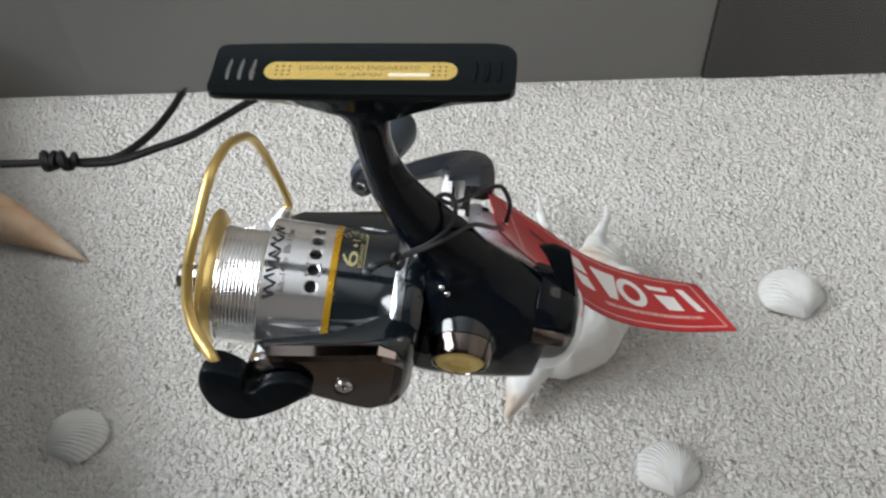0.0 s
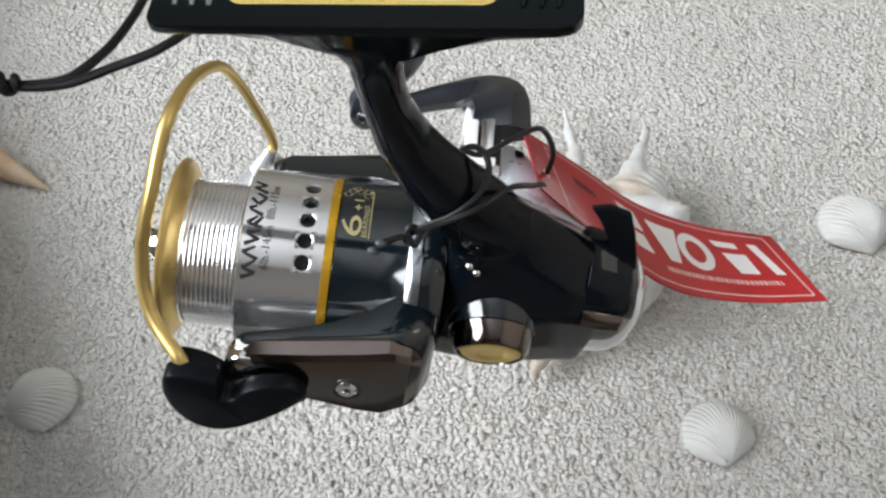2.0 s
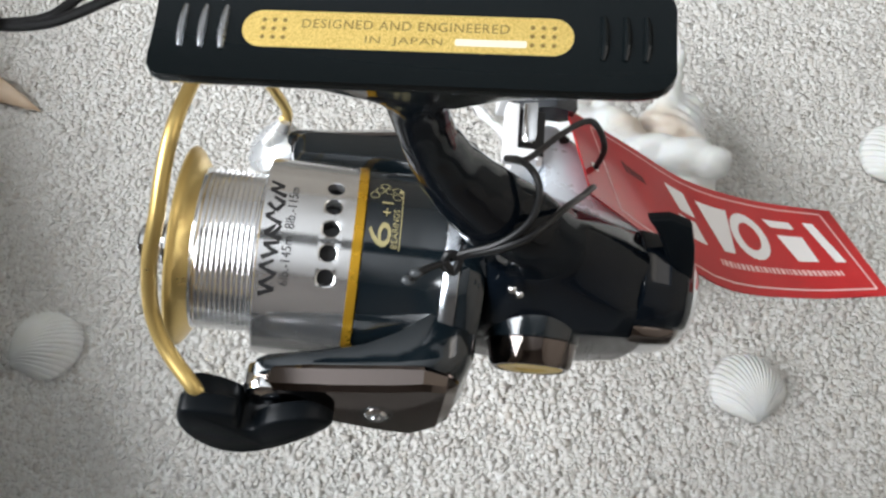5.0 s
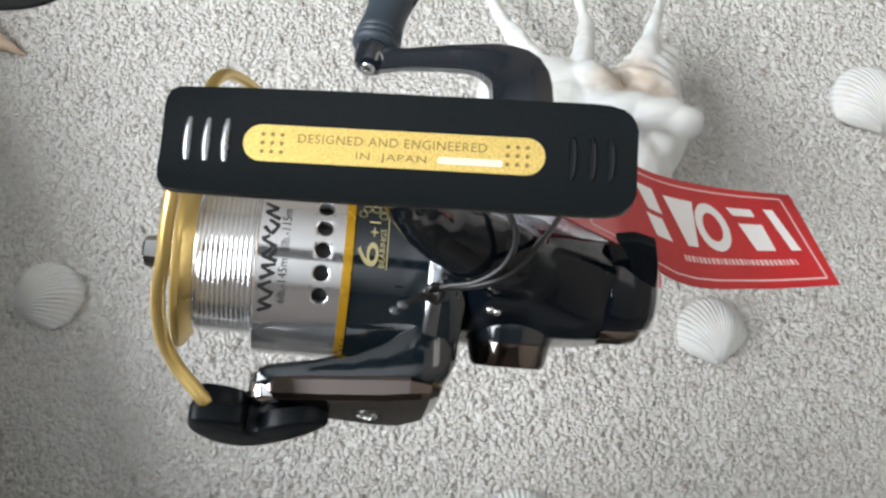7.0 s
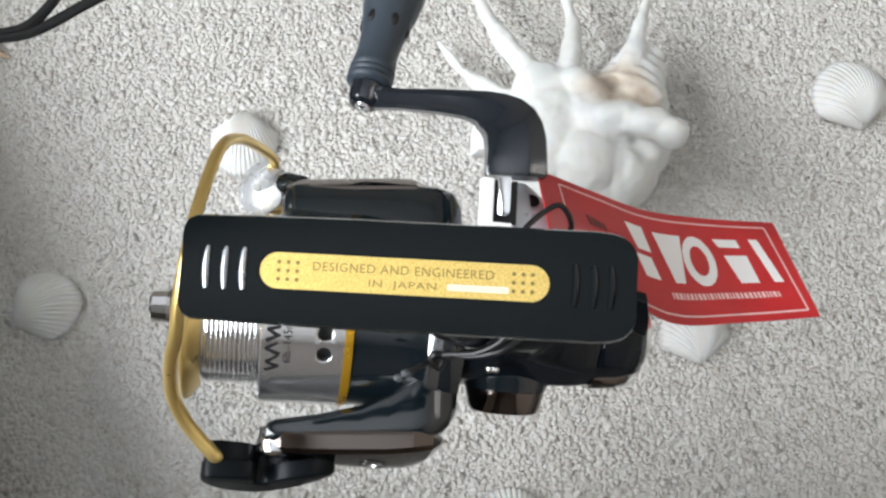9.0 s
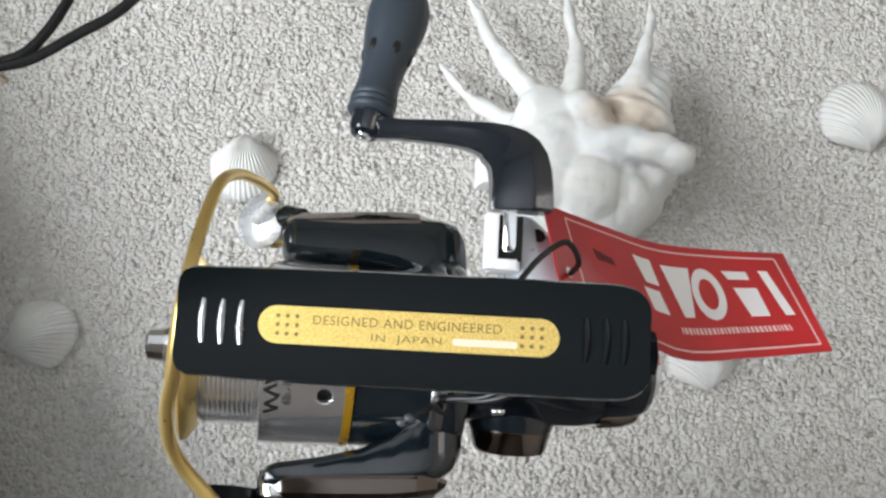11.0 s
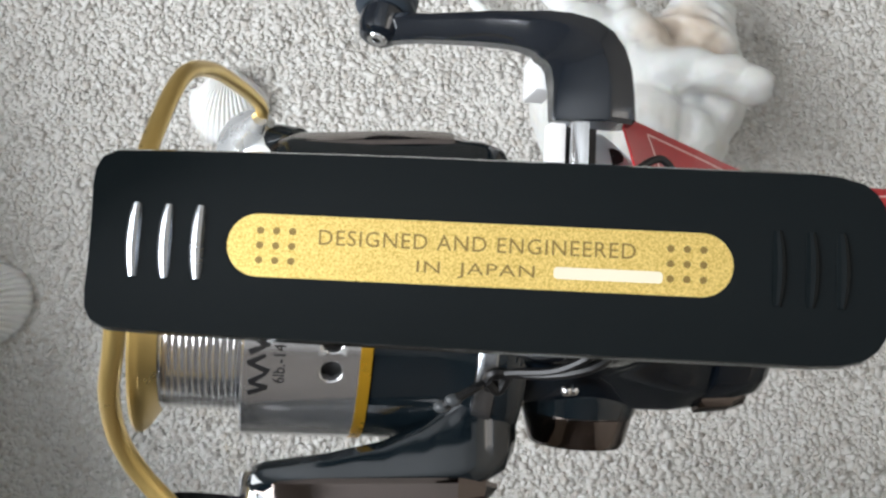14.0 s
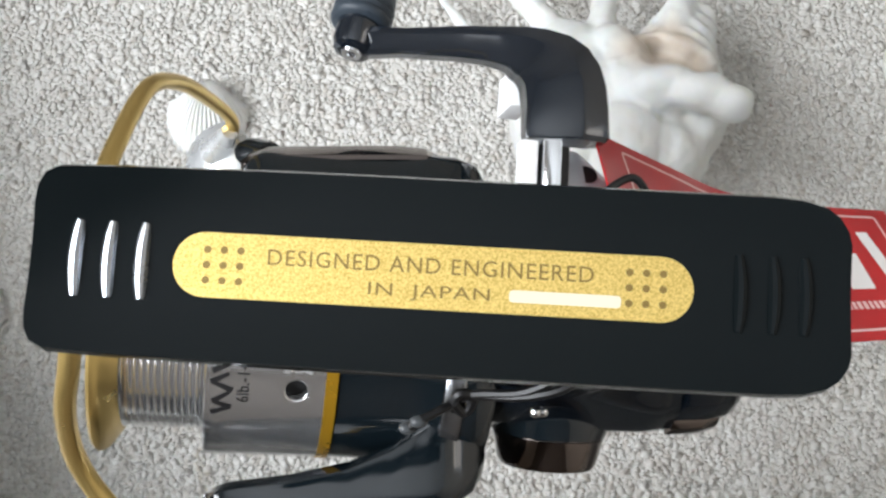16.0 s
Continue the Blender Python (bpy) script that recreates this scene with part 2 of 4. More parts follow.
def smooth_path(pts, steps=8):
    p = [Vector(q) for q in pts]
    q = [2 * p[0] - p[1]] + p + [2 * p[-1] - p[-2]]
    out = []
    for i in range(1, len(p)):
        a, b, c, d = q[i - 1], q[i], q[i + 1], q[i + 2]
        for k in range(steps):
            s = k / steps
            out.append(0.5 * ((2 * b) + (c - a) * s + (2 * a - 5 * b + 4 * c - d) * s * s + (3 * b - a - 3 * c + d) * s ** 3))
    out.append(p[-1])
    return out


def tube(bm, pts, radius, seg=12, caps=True, flat=1.0):
    """A round sweep along points; radius is one number or a function of 0..1."""
    p = [Vector(q) for q in pts]
    n = len(p)
    t0 = (p[1] - p[0]).normalized()
    side = t0.orthogonal().normalized()
    rings = []
    for i in range(n):
        t = (p[min(i + 1, n - 1)] - p[max(i - 1, 0)]).normalized()
        side = (side - t * side.dot(t)).normalized()
        up = t.cross(side)
        r = radius(i / (n - 1)) if callable(radius) else radius
        rings.append([p[i] + side * r * math.cos(2 * math.pi * k / seg) + up * r * flat * math.sin(2 * math.pi * k / seg) for k in range(seg)])
    skin(bm, rings, caps=caps)
    return bm


def box(bm, lo, hi, bevel=0.0, seg=2):
    geo_ = bmesh.ops.create_cube(bm, size=1)
    for v in geo_["verts"]:
        v.co = Vector([(a + b) / 2 + c * (b - a) for a, b, c in zip(lo, hi, v.co)])
    if bevel:
        es = list({e for v in geo_["verts"] for e in v.link_edges})
        bmesh.ops.bevel(bm, geom=es, offset=bevel, segments=seg, affect="EDGES", profile=0.6)
    return bm


def slab(bm, outline, z0, z1, bevel=0.0, seg=2):
    """A flat outline in x, y, given thickness and rounded top edges."""
    lo = [bm.verts.new((x, y, z0)) for x, y in outline]
    hi = [bm.verts.new((x, y, z1)) for x, y in outline]
    bm.faces.new(lo[::-1])
    top = bm.faces.new(hi)
    n = len(lo)
    for i in range(n):
        bm.faces.new((lo[i], lo[(i + 1) % n], hi[(i + 1) % n], hi[i]))
    if bevel:
        bmesh.ops.bevel(bm, geom=list(top.edges), offset=bevel, segments=seg, affect="EDGES", profile=0.5)
    return bm


def rounded(cx, cy, w, h, r, seg=6):
    """A rounded rectangle's outline; r: one radius or four (right-top, left-top, left-bottom, right-bottom)."""
    rs = r if isinstance(r, tuple) else (r,) * 4
    out = []
    for (sx, sy, a0), q in zip(((1, 1, 0), (-1, 1, 90), (-1, -1, 180), (1, -1, 270)), rs):
        for k in range(seg + 1):
            a = radians(a0 + 90 * k / seg)
            out.append((cx + sx * (w / 2 - q) + q * math.cos(a), cy + sy * (h / 2 - q) + q * math.sin(a)))
    return out


def words(text, size, thick=0.0, spacing=1.0):
    """Text as a bmesh lying in x, y, centred, from the built-in font."""
    cu = bpy.data.curves.new("text", "FONT")
    cu.body, cu.size, cu.align_x, cu.align_y, cu.extrude = text, size, "CENTER", "CENTER", thick
    cu.space_character, cu.resolution_u = spacing, 3
    ob = bpy.data.objects.new("text", cu)
    scene.collection.objects.link(ob)
    me = bpy.data.meshes.new_from_object(ob.evaluated_get(bpy.context.evaluated_depsgraph_get()))
    bm = bmesh.new()
    bm.from_mesh(me)
    bpy.data.objects.remove(ob)
    bpy.data.curves.remove(cu)
    bpy.data.meshes.remove(me)
    return bm


def fitted(bm, width, height, cx=0.0, cy=0.0):
    """Stretches flat words to a width and height round a centre."""
    xs, ys = [v.co.x for v in bm.verts], [v.co.y for v in bm.verts]
    for v in bm.verts:
        v.co.x = cx + ((v.co.x - min(xs)) / (max(xs) - min(xs)) - 0.5) * width
        v.co.y = cy + ((v.co.y - min(ys)) / (max(ys) - min(ys)) - 0.5) * height
    return bm


def bend(bm, place):
    for v in bm.verts:
        v.co = place(v.co.copy())
    return bm


def place_mm(bm, m):
    bmesh.ops.transform(bm, matrix=m, verts=bm.verts)
    return bm


# ---- setting: display table with a glass top ----
GLASS_TOP = 0.092
WALL_TURN = math.atan2(0.0325, 0.485)


def structure(name, bm, material, label, sharp=35):
    ob = part(name, bm, material, None, sharp=sharp, scale=1)
    return tagged(ob, label, kind="structure")


structure("floor", box(bmesh.new(), (-1.3, -1.8, -0.52), (1.05, 2.6, -0.45)), floor_mat, "brown wooden room floor")
structure("ceiling", box(bmesh.new(), (-1.3, -1.8, 2.0), (1.05, 2.6, 2.1)), ceil_mat, "white painted ceiling")
structure("wall_north", box(bmesh.new(), (-1.3, 2.5, -0.45), (1.05, 2.6, 2.0)), wall_mat, "warm beige painted room wall")
structure("wall_south", box(bmesh.new(), (-1.3, -1.8, -0.45), (1.05, -1.7, 2.0)), south_mat, "unseen dark brown room wall, added for dark reflections")
# both openings are unseen; the east one is added for the fill lamp
WINDOWS = (("window_1", -1.3, -1.2, -1.26, -0.86, 0.70, 0.67, 1.61), ("fill_window", 0.95, 1.05, 1.0, 0.01, 0.59, 0.70, 1.26))
for name, (_, xa, xb, _, y0, y1, z0, z1) in zip(("wall_west", "wall_east"), WINDOWS):
    bm = bmesh.new()
    for lo, hi in (((xa, -1.7, -0.45), (xb, y0, 2.0)), ((xa, y1, -0.45), (xb, 2.5, 2.0)), ((xa, y0, -0.45), (xb, y1, z0)), ((xa, y0, z1), (xb, y1, 2.0))):
        box(bm, lo, hi)
    structure(name, bm, wall_mat, "warm beige painted wall with a window opening")
for name, _, _, x, y0, y1, z0, z1 in WINDOWS:
    bm = bmesh.new()
    for lo, hi in (((x - 0.03, y0, z0), (x + 0.03, y0 + 0.04, z1)), ((x - 0.03, y1 - 0.04, z0), (x + 0.03, y1, z1)), ((x - 0.03, y0 + 0.04, z0), (x + 0.03, y1 - 0.04, z0 + 0.04)), ((x - 0.03, y0 + 0.04, z1 - 0.04), (x + 0.03, y1 - 0.04, z1))):
        box(bm, lo, hi, 0.004)
    structure(name, bm, ceil_mat, "pale painted frame of an unseen window in the wall")

# table box: grey back board, black board beside it, other boards unseen
board = Matrix.Translation((0.0095, 0.448, 0)) @ Matrix.Rotation(WALL_TURN, 4, "Z")
table = tagged(new("display_table"), "low display table box with grey and black lacquered boards", "table")
table.location = (0, 0.2, -0.45)
sides = [
    ("back_board", (-0.45, 0.0, -0.05), (0.1455, 0.02, 0.081), grey_panel, "grey lacquered board"),
    ("end_board", (0.146, -0.002, -0.05), (0.45, 0.02, 0.081), black_panel, "black lacquered board"),
]
for name, lo, hi, m_, lab in sides:
    bm = place_mm(box(bmesh.new(), lo, hi, 0.0015), Matrix.Translation((0, -0.2, 0.45)) @ board)
    part(name, bm, m_, table, lab, scale=1)
# out of view; the front board stands close in to shade near gravel
for name, lo, hi in (("unseen_side_board", (0.45, 0.105, -0.05), (0.47, 0.47, 0.081)), ("front_shade_board", (-0.135, 0.105, -0.05), (0.45, 0.125, 0.081)), ("base_board", (-0.45, 0.1, -0.06), (0.45, 0.47, -0.03))):
    part(name, place_mm(box(bmesh.new(), lo, hi, 0.0015), Matrix.Translation((0, -0.2, 0.45))), grey_panel, table, scale=1)
# unseen slanting board, added to keep west light off the left gravel
slant = Matrix.Translation((-0.124, 0.11, 0)) @ Matrix.Rotation(math.atan(0.54), 4, "Z")
part("unseen_side_board", place_mm(box(bmesh.new(), (-0.02, -0.02, -0.05), (0.0, 0.42, 0.081), 0.0015), Matrix.Translation((0, -0.2, 0.45)) @ slant), grey_panel, table, scale=1)
for x in (-0.43, 0.43):
    for y in (0.13, 0.44):
        part("leg", place_mm(box(bmesh.new(), (x - 0.02, y - 0.02, -0.45), (x + 0.02, y + 0.02, -0.06), 0.003), Matrix.Translation((0, -0.2, 0.45))), black_panel, table, scale=1)
pane = structure("glass_top", box(bmesh.new(), (-0.5, 0.085, GLASS_TOP - 0.01), (0.5, 0.52, GLASS_TOP), 0.001), glass, "clear glass table top")
pane.visible_shadow = False
# the mirror gloss lies on the upper face, the other faces only let light through
pane.data.materials.append(glass_under)
for f in pane.data.polygons:
    f.material_index = 0 if f.normal.z > 0.9 else 1

# gravel bed: one sheet under the grains
bm = bmesh.new()
box(bm, (-0.449, 0.125, -0.03), (0.449, 0.47, -0.0001))
structure("ground", bm, bed_mat, "bed of fine pale gravel under the glass")


def gravel():
    """Angular chips, packed close, one mesh."""
    rng = np.random.default_rng(4)
    base_v = np.array([(x, y, z) for x in (-1, 1) for y in (-1, 1) for z in (-1, 1)], float) * 0.72
    base_f = np.array([(0, 1, 3), (0, 3, 2), (4, 6, 7), (4, 7, 5), (0, 4, 5), (0, 5, 1), (2, 3, 7), (2, 7, 6), (0, 2, 6), (0, 6, 4), (1, 5, 7), (1, 7, 3)])
    pitch = 0.00130
    xs, ys = np.meshgrid(np.arange(-0.275, 0.285, pitch), np.arange(0.115, 0.470, pitch * 0.87))
    xs = xs + (np.arange(xs.shape[0]) % 2)[:, None] * pitch / 2
    p = np.stack([xs.ravel(), ys.ravel()], 1) + rng.normal(0, pitch * 0.26, (xs.size, 2))
    wall_y = 0.448 + np.tan(WALL_TURN) * (p[:, 0] - 0.0095) - 0.001
    reach = 0.15 + np.clip(p[:, 1] - 0.115, 0, 1) * 0.36
    p = p[(p[:, 1] < wall_y) & (p[:, 0] > -reach - 0.02) & (p[:, 0] < reach + 0.03) & (p[:, 0] > -0.145 - 0.54 * (p[:, 1] - 0.15)) & (p[:, 1] > 0.137)]
    n = len(p)
    size = np.clip(rng.lognormal(np.log(0.00085), 0.24, n), 0.0005, 0.0015)
    sc = size[:, None] * np.stack([rng.uniform(0.9, 1.45, n), rng.uniform(0.75, 1.1, n), rng.uniform(0.25, 0.40, n)], 1)
    v = (base_v[None] + rng.normal(0, 0.24, (n, 8, 3))) * sc[:, None, :]
    tilt = rng.normal(0, 0.13, (n, 2))
    spin = rng.uniform(0, 2 * np.pi, n)
    for a, i, j in ((tilt[:, 0], 1, 2), (tilt[:, 1], 0, 2), (spin, 0, 1)):
        c, s = np.cos(a)[:, None], np.sin(a)[:, None]
        vi, vj = v[..., i].copy(), v[..., j].copy()
        v[..., i] = vi * c - vj * s
        v[..., j] = vi * s + vj * c
    swell = 0.00006 * np.sin(p[:, 0] * 41 + 1) * np.sin(p[:, 1] * 37) + 0.00005 * np.sin(p[:, 0] * 130) * np.cos(p[:, 1] * 150)
    v[..., 0] += p[:, 0, None]
    v[..., 1] += p[:, 1, None]
    v[..., 2] += (swell + rng.uniform(-0.00016, 0.00018, n))[:, None]
    f = (base_f[None] + (np.arange(n) * 8)[:, None, None]).reshape(-1, 3)
    me = bpy.data.meshes.new("gravel")
    me.vertices.add(n * 8)
    me.vertices.foreach_set("co", v.reshape(-1).astype(np.float32))
    me.loops.add(f.size)
    me.loops.foreach_set("vertex_index", f.reshape(-1).astype(np.int32))
    me.polygons.add(len(f))
    me.polygons.foreach_set("loop_start", np.arange(0, f.size, 3, dtype=np.int32))
    me.update(calc_edges=True)
    me.validate()
    me.materials.append(gravel_mat)
    return tagged(new("gravel", me), "fine pale beige and white quartz gravel", "gravel", kind="stuff")


gravel()

# ---- fishing reel ----
# reel space in millimetres: x back along the spool's axis, y away to the handle side, z up to the foot
REEL = Matrix(((0.98951, 0.07144, 0.12560, -0.0200), (-0.04809, 0.98250, -0.17996, 0.1832), (-0.13625, 0.17203, 0.97562, 0.1145), (0, 0, 0, 1)))
reel = tagged(new("fishing_reel"), "black spinning reel with silver spool and gold bail, foot upward", "fishing reel")
reel.matrix_world = REEL
CA, SA = 0.955, 0.296


def rotor_space(x, a, b):
    return Vector((x, CA * a + SA * b, -SA * a + CA * b))


def on_drum(radius, x0, a0):
    """Lays flat x, y onto the drum: x runs round it, y forward."""
    def place(v):
        a = radians(a0) + v.x / radius
        r = radius + v.z
        return Vector((x0 - v.y, r * math.sin(a), r * math.cos(a)))
    return place


# spool: shank with line grooves, front flange, nut
prof = [(-30.0, 16.0), (-29.5, 16.1), (-29.1, 15.7)]
for k in range(11):
    s = -28.6 + k * 0.98
    prof += [(s, 15.75), (s + 0.30, 15.95), (s + 0.55, 15.95), (s + 0.80, 15.6)]
prof += [(-17.4, 15.6)]
spool = part("spool", lathe(bmesh.new(), prof, 96, caps=False), alu, reel, "silver aluminium spool with line grooves", sharp=50)
part("spool_flange", lathe(bmesh.new(), [(-29.2, 15.4), (-29.6, 16.2), (-30.5, 17.7), (-31.5, 19.2), (-32.2, 19.8), (-32.8, 19.9), (-33.3, 19.4), (-33.4, 17.6), (-33.0, 12.0), (-33.4, 7.0), (-34.4, 6.0), (-34.6, 0.4)], 96, caps=False), gold, reel, "gold anodised front flange")
part("spool_nut", lathe(bmesh.new(), [(-34.0, 5.2), (-36.4, 5.0), (-37.0, 4.2), (-38.0, 3.6), (-41.2, 3.3), (-41.7, 2.6), (-41.8, 0.3)], 12, caps=False), chrome, reel, "chrome drag nut", sharp=20)


def skirt_mesh(radius, x0, x1, holes, hx, hr):
    """A thin drum with round through holes cut in it."""
    bm = bmesh.new()
    half = math.degrees(2.15 / radius)
    hx0, hx1 = hx - 2.15, hx + 2.15
    angles = []
    for c in holes:
        angles += [c - half + 2 * half * k / 4 for k in range(5)]
    angles = sorted(a % 360 for a in angles)
    full = []
    for a, b in zip(angles, angles[1:] + [angles[0] + 360]):
        full.append(a)
        gap = b - a
        m_ = int(gap // 5)
        full += [a + gap * k / (m_ + 1) for k in range(1, m_ + 1)] if gap > 6 else []
    xs = [x0, x0 + 0.25] + [x0 + 0.25 + (hx0 - x0 - 0.25) * k / 4 for k in range(1, 4)] + [hx0 + (hx1 - hx0) * k / 4 for k in range(5)] + [x1 - 0.15, x1]

    def vert(x, a, r=radius):
        taper = -0.25 if x < x0 + 0.1 else (0.0)
        return bm.verts.new((x, (r + taper) * math.sin(radians(a)), (r + taper) * math.cos(radians(a))))
    grid = [[vert(x, a) for a in full] for x in xs]
    i0 = xs.index(hx0)
    n = len(full)
    centres = {}
    for j, a in enumerate(full):
        for c in holes:
            d = (a - c + 180) % 360 - 180
            if -half - 0.01 < d < half - 0.01:
                centres[j] = c
    for i in range(len(xs) - 1):
        for j in range(n):
            if i0 <= i < i0 + 4 and j in centres:
                continue
            k = (j + 1) % n
            bm.faces.new((grid[i][j], grid[i][k], grid[i + 1][k], grid[i + 1][j]))
    for c in holes:
        js = [j for j in range(n) if centres.get(j) == c]
        js.sort(key=lambda j: (full[j] - c + 180) % 360)
        js.append((js[-1] + 1) % n)
        loop = [grid[i0][j] for j in js] + [grid[i0 + k][js[4]] for k in range(1, 5)] + [grid[i0 + 4][j] for j in js[3::-1]] + [grid[i0 + k][js[0]] for k in (3, 2, 1)]
        rim = []
        for depth, rr in ((0, hr + 0.18), (-0.12, hr), (-1.6, hr)):
            ring = []
            for v in loop:
                a = math.degrees(math.atan2(v.co.y, v.co.z))
                du = radians((a - c + 180) % 360 - 180) * radius
                dv = v.co.x - hx
                q = math.hypot(du, dv)
                ring.append(vert(hx + dv / q * rr, c + math.degrees(du / q * rr / radius), radius + depth))
            rim.append(ring)
        for r0, r1 in ((loop, rim[0]), (rim[0], rim[1]), (rim[1], rim[2])):
            for k in range(16):
                bm.faces.new((r0[k], r0[(k + 1) % 16], r1[(k + 1) % 16], r1[k]))
    return bm


HOLES = [27.2 - 13.45 * k - 120 * g for g in range(3) for k in range(5)]
part("spool_skirt", skirt_mesh(19.6, -17.3, -0.2, HOLES, -4.35, 1.62), alu, reel, "brushed silver skirt with round holes")
part("skirt_lip", lathe(bmesh.new(), [(-17.2, 15.4), (-17.45, 18.9), (-17.2, 19.4), (-16.9, 19.55)], 96, caps=False), chrome, reel)
part("gold_band", lathe(bmesh.new(), [(-0.3, 18.5), (-0.25, 19.7), (1.5, 19.7), (1.55, 18.5)], 96, caps=False), gold_band, reel, "gold band round the skirt")
part("inner_drum", lathe(bmesh.new(), [(-16.0, 17.4), (1.0, 17.4)], 48, caps=False), hole_shade, reel)

# lettering of the skirt: the model mark as plain strokes, the capacity in words

def stroke(bm, x0, y0, x1, y1, thick=0.46):
    p0, p1 = Vector((x0, y0, 0)), Vector((x1, y1, 0))
    d = p1 - p0
    nrm = Vector((-d.y, d.x, 0)).normalized()
    prev = None
    for k in range(5):
        q = p0 + d * k / 4
        th = thick * (1.0 - 0.45 * k / 4)
        cur = (bm.verts.new(q + nrm * th), bm.verts.new(q - nrm * th))
        if prev:
            bm.faces.new((prev[0], prev[1], cur[1], cur[0]))
        prev = cur


# each mark: width and slanted strokes in its own unit box
MARKS = ((3.6, ((0, 1, .3, -.9), (.3, -.9, .55, .9), (.55, .9, 1, -.7))), (2.6, ((0, -1, .5, 1.1), (.45, 1.1, 1, -.6))), (3.0, ((0, 1, .45, -1), (.4, -.6, .8, .9), (.8, .9, 1, -1))), (2.8, ((.1, -1.1, .4, 1), (.4, 1, 1, -.3), (.3, 0, 1, -1))),
         (2.2, ((0, -.9, .6, 1.1), (.6, 1.1, 1, .1))), (3.0, ((.5, 1, 0, 0), (0, 0, .6, -1), (.6, -1, 1, .4))), (3.2, ((0, -1, .4, 1), (.4, 1, .7, -.6), (.7, -.6, 1.1, 1.1))))
x = -11.7
for w, strokes in MARKS:
    bm = bmesh.new()
    for x0, y0, x1, y1 in strokes:
        stroke(bm, x + x0 * w, 1.45 * y0, x + x1 * w, 1.45 * y1)
    x += w + 0.33
    part("skirt_mark", bend(bm, on_drum(19.66, -14.75, -5.0)), black_print, reel, "angular black mark printed on the skirt")
part("capacity_print", bend(fitted(words("6lb.-145m  8lb.-115m", 1.75, thick=0.0), 19.6, 1.75), on_drum(19.66, -11.9, -4.5)), black_print, reel, "small black line capacity print")

# rotor: drum, neck, two arms with plated panels
part("rotor_drum", lathe(bmesh.new(), [(1.3, 17.5), (1.6, 19.25), (2.0, 19.4), (11.0, 19.6), (14.5, 20.2), (17.5, 21.6), (20.0, 22.4), (23.0, 22.2), (24.6, 21.0), (25.0, 18.0), (25.2, 6.0)], 96, caps=False), black_gloss, reel, "glossy black rotor drum")
# window reflection on the black rotor lip, put into a pale ring
part("rotor_rim", lathe(bmesh.new(), [(16.6, 21.0), (16.8, 21.9), (17.4, 22.2), (19.0, 22.7), (19.6, 22.6), (19.8, 22.2)], 96, caps=False), sheen_metal, reel, "rotor rim, window sheen put into its pale metal")
bm = fitted(words("6", 6), 5.0, 4.2, -0.3, 0.5)
me_tmp = bpy.data.meshes.new("tmp")
for extra in (fitted(words("+1", 3), 3.4, 2.1, 5.1, -0.5), fitted(words("BEARINGS", 2), 8.0, 1.15, 1.2, -2.3)):
    extra.to_mesh(me_tmp)
    bm.from_mesh(me_tmp)
    extra.free()
for x0, y0, x1, y1 in ((-3.2, -3.4, 9.6, -3.2), (9.6, -3.4, 10.4, -2.6)):
    vs = [bm.verts.new((x0 + (x1 - x0) * k / 12, y, 0)) for k in range(13) for y in (y0, y1)]
    for k in range(12):
        bm.faces.new((vs[2 * k], vs[2 * k + 2], vs[2 * k + 3], vs[2 * k + 1]))
for cx, cy in ((8.4, 2.0), (9.8, 1.1), (9.8, -0.7), (11.3, 0.2), (8.3, -2.2), (10.2, -2.2)):
    for k in range(6):
        a, b = radians(60 * k + 30), radians(60 * k + 90)
        vs = [bm.verts.new((cx + r * math.cos(t), cy + r * math.sin(t), 0)) for r, t in ((0.95, a), (0.95, b), (0.8, b), (0.8, a))]
        bm.faces.new(vs)
part("bearing_print", bend(bm, on_drum(19.75, 5.0, 1.5)), gold_print, reel, "gold bearing count print")


def rings_of(rows, shape):
    return [[rotor_space(x, *q) for q in shape(*r)] for x, *r in rows]


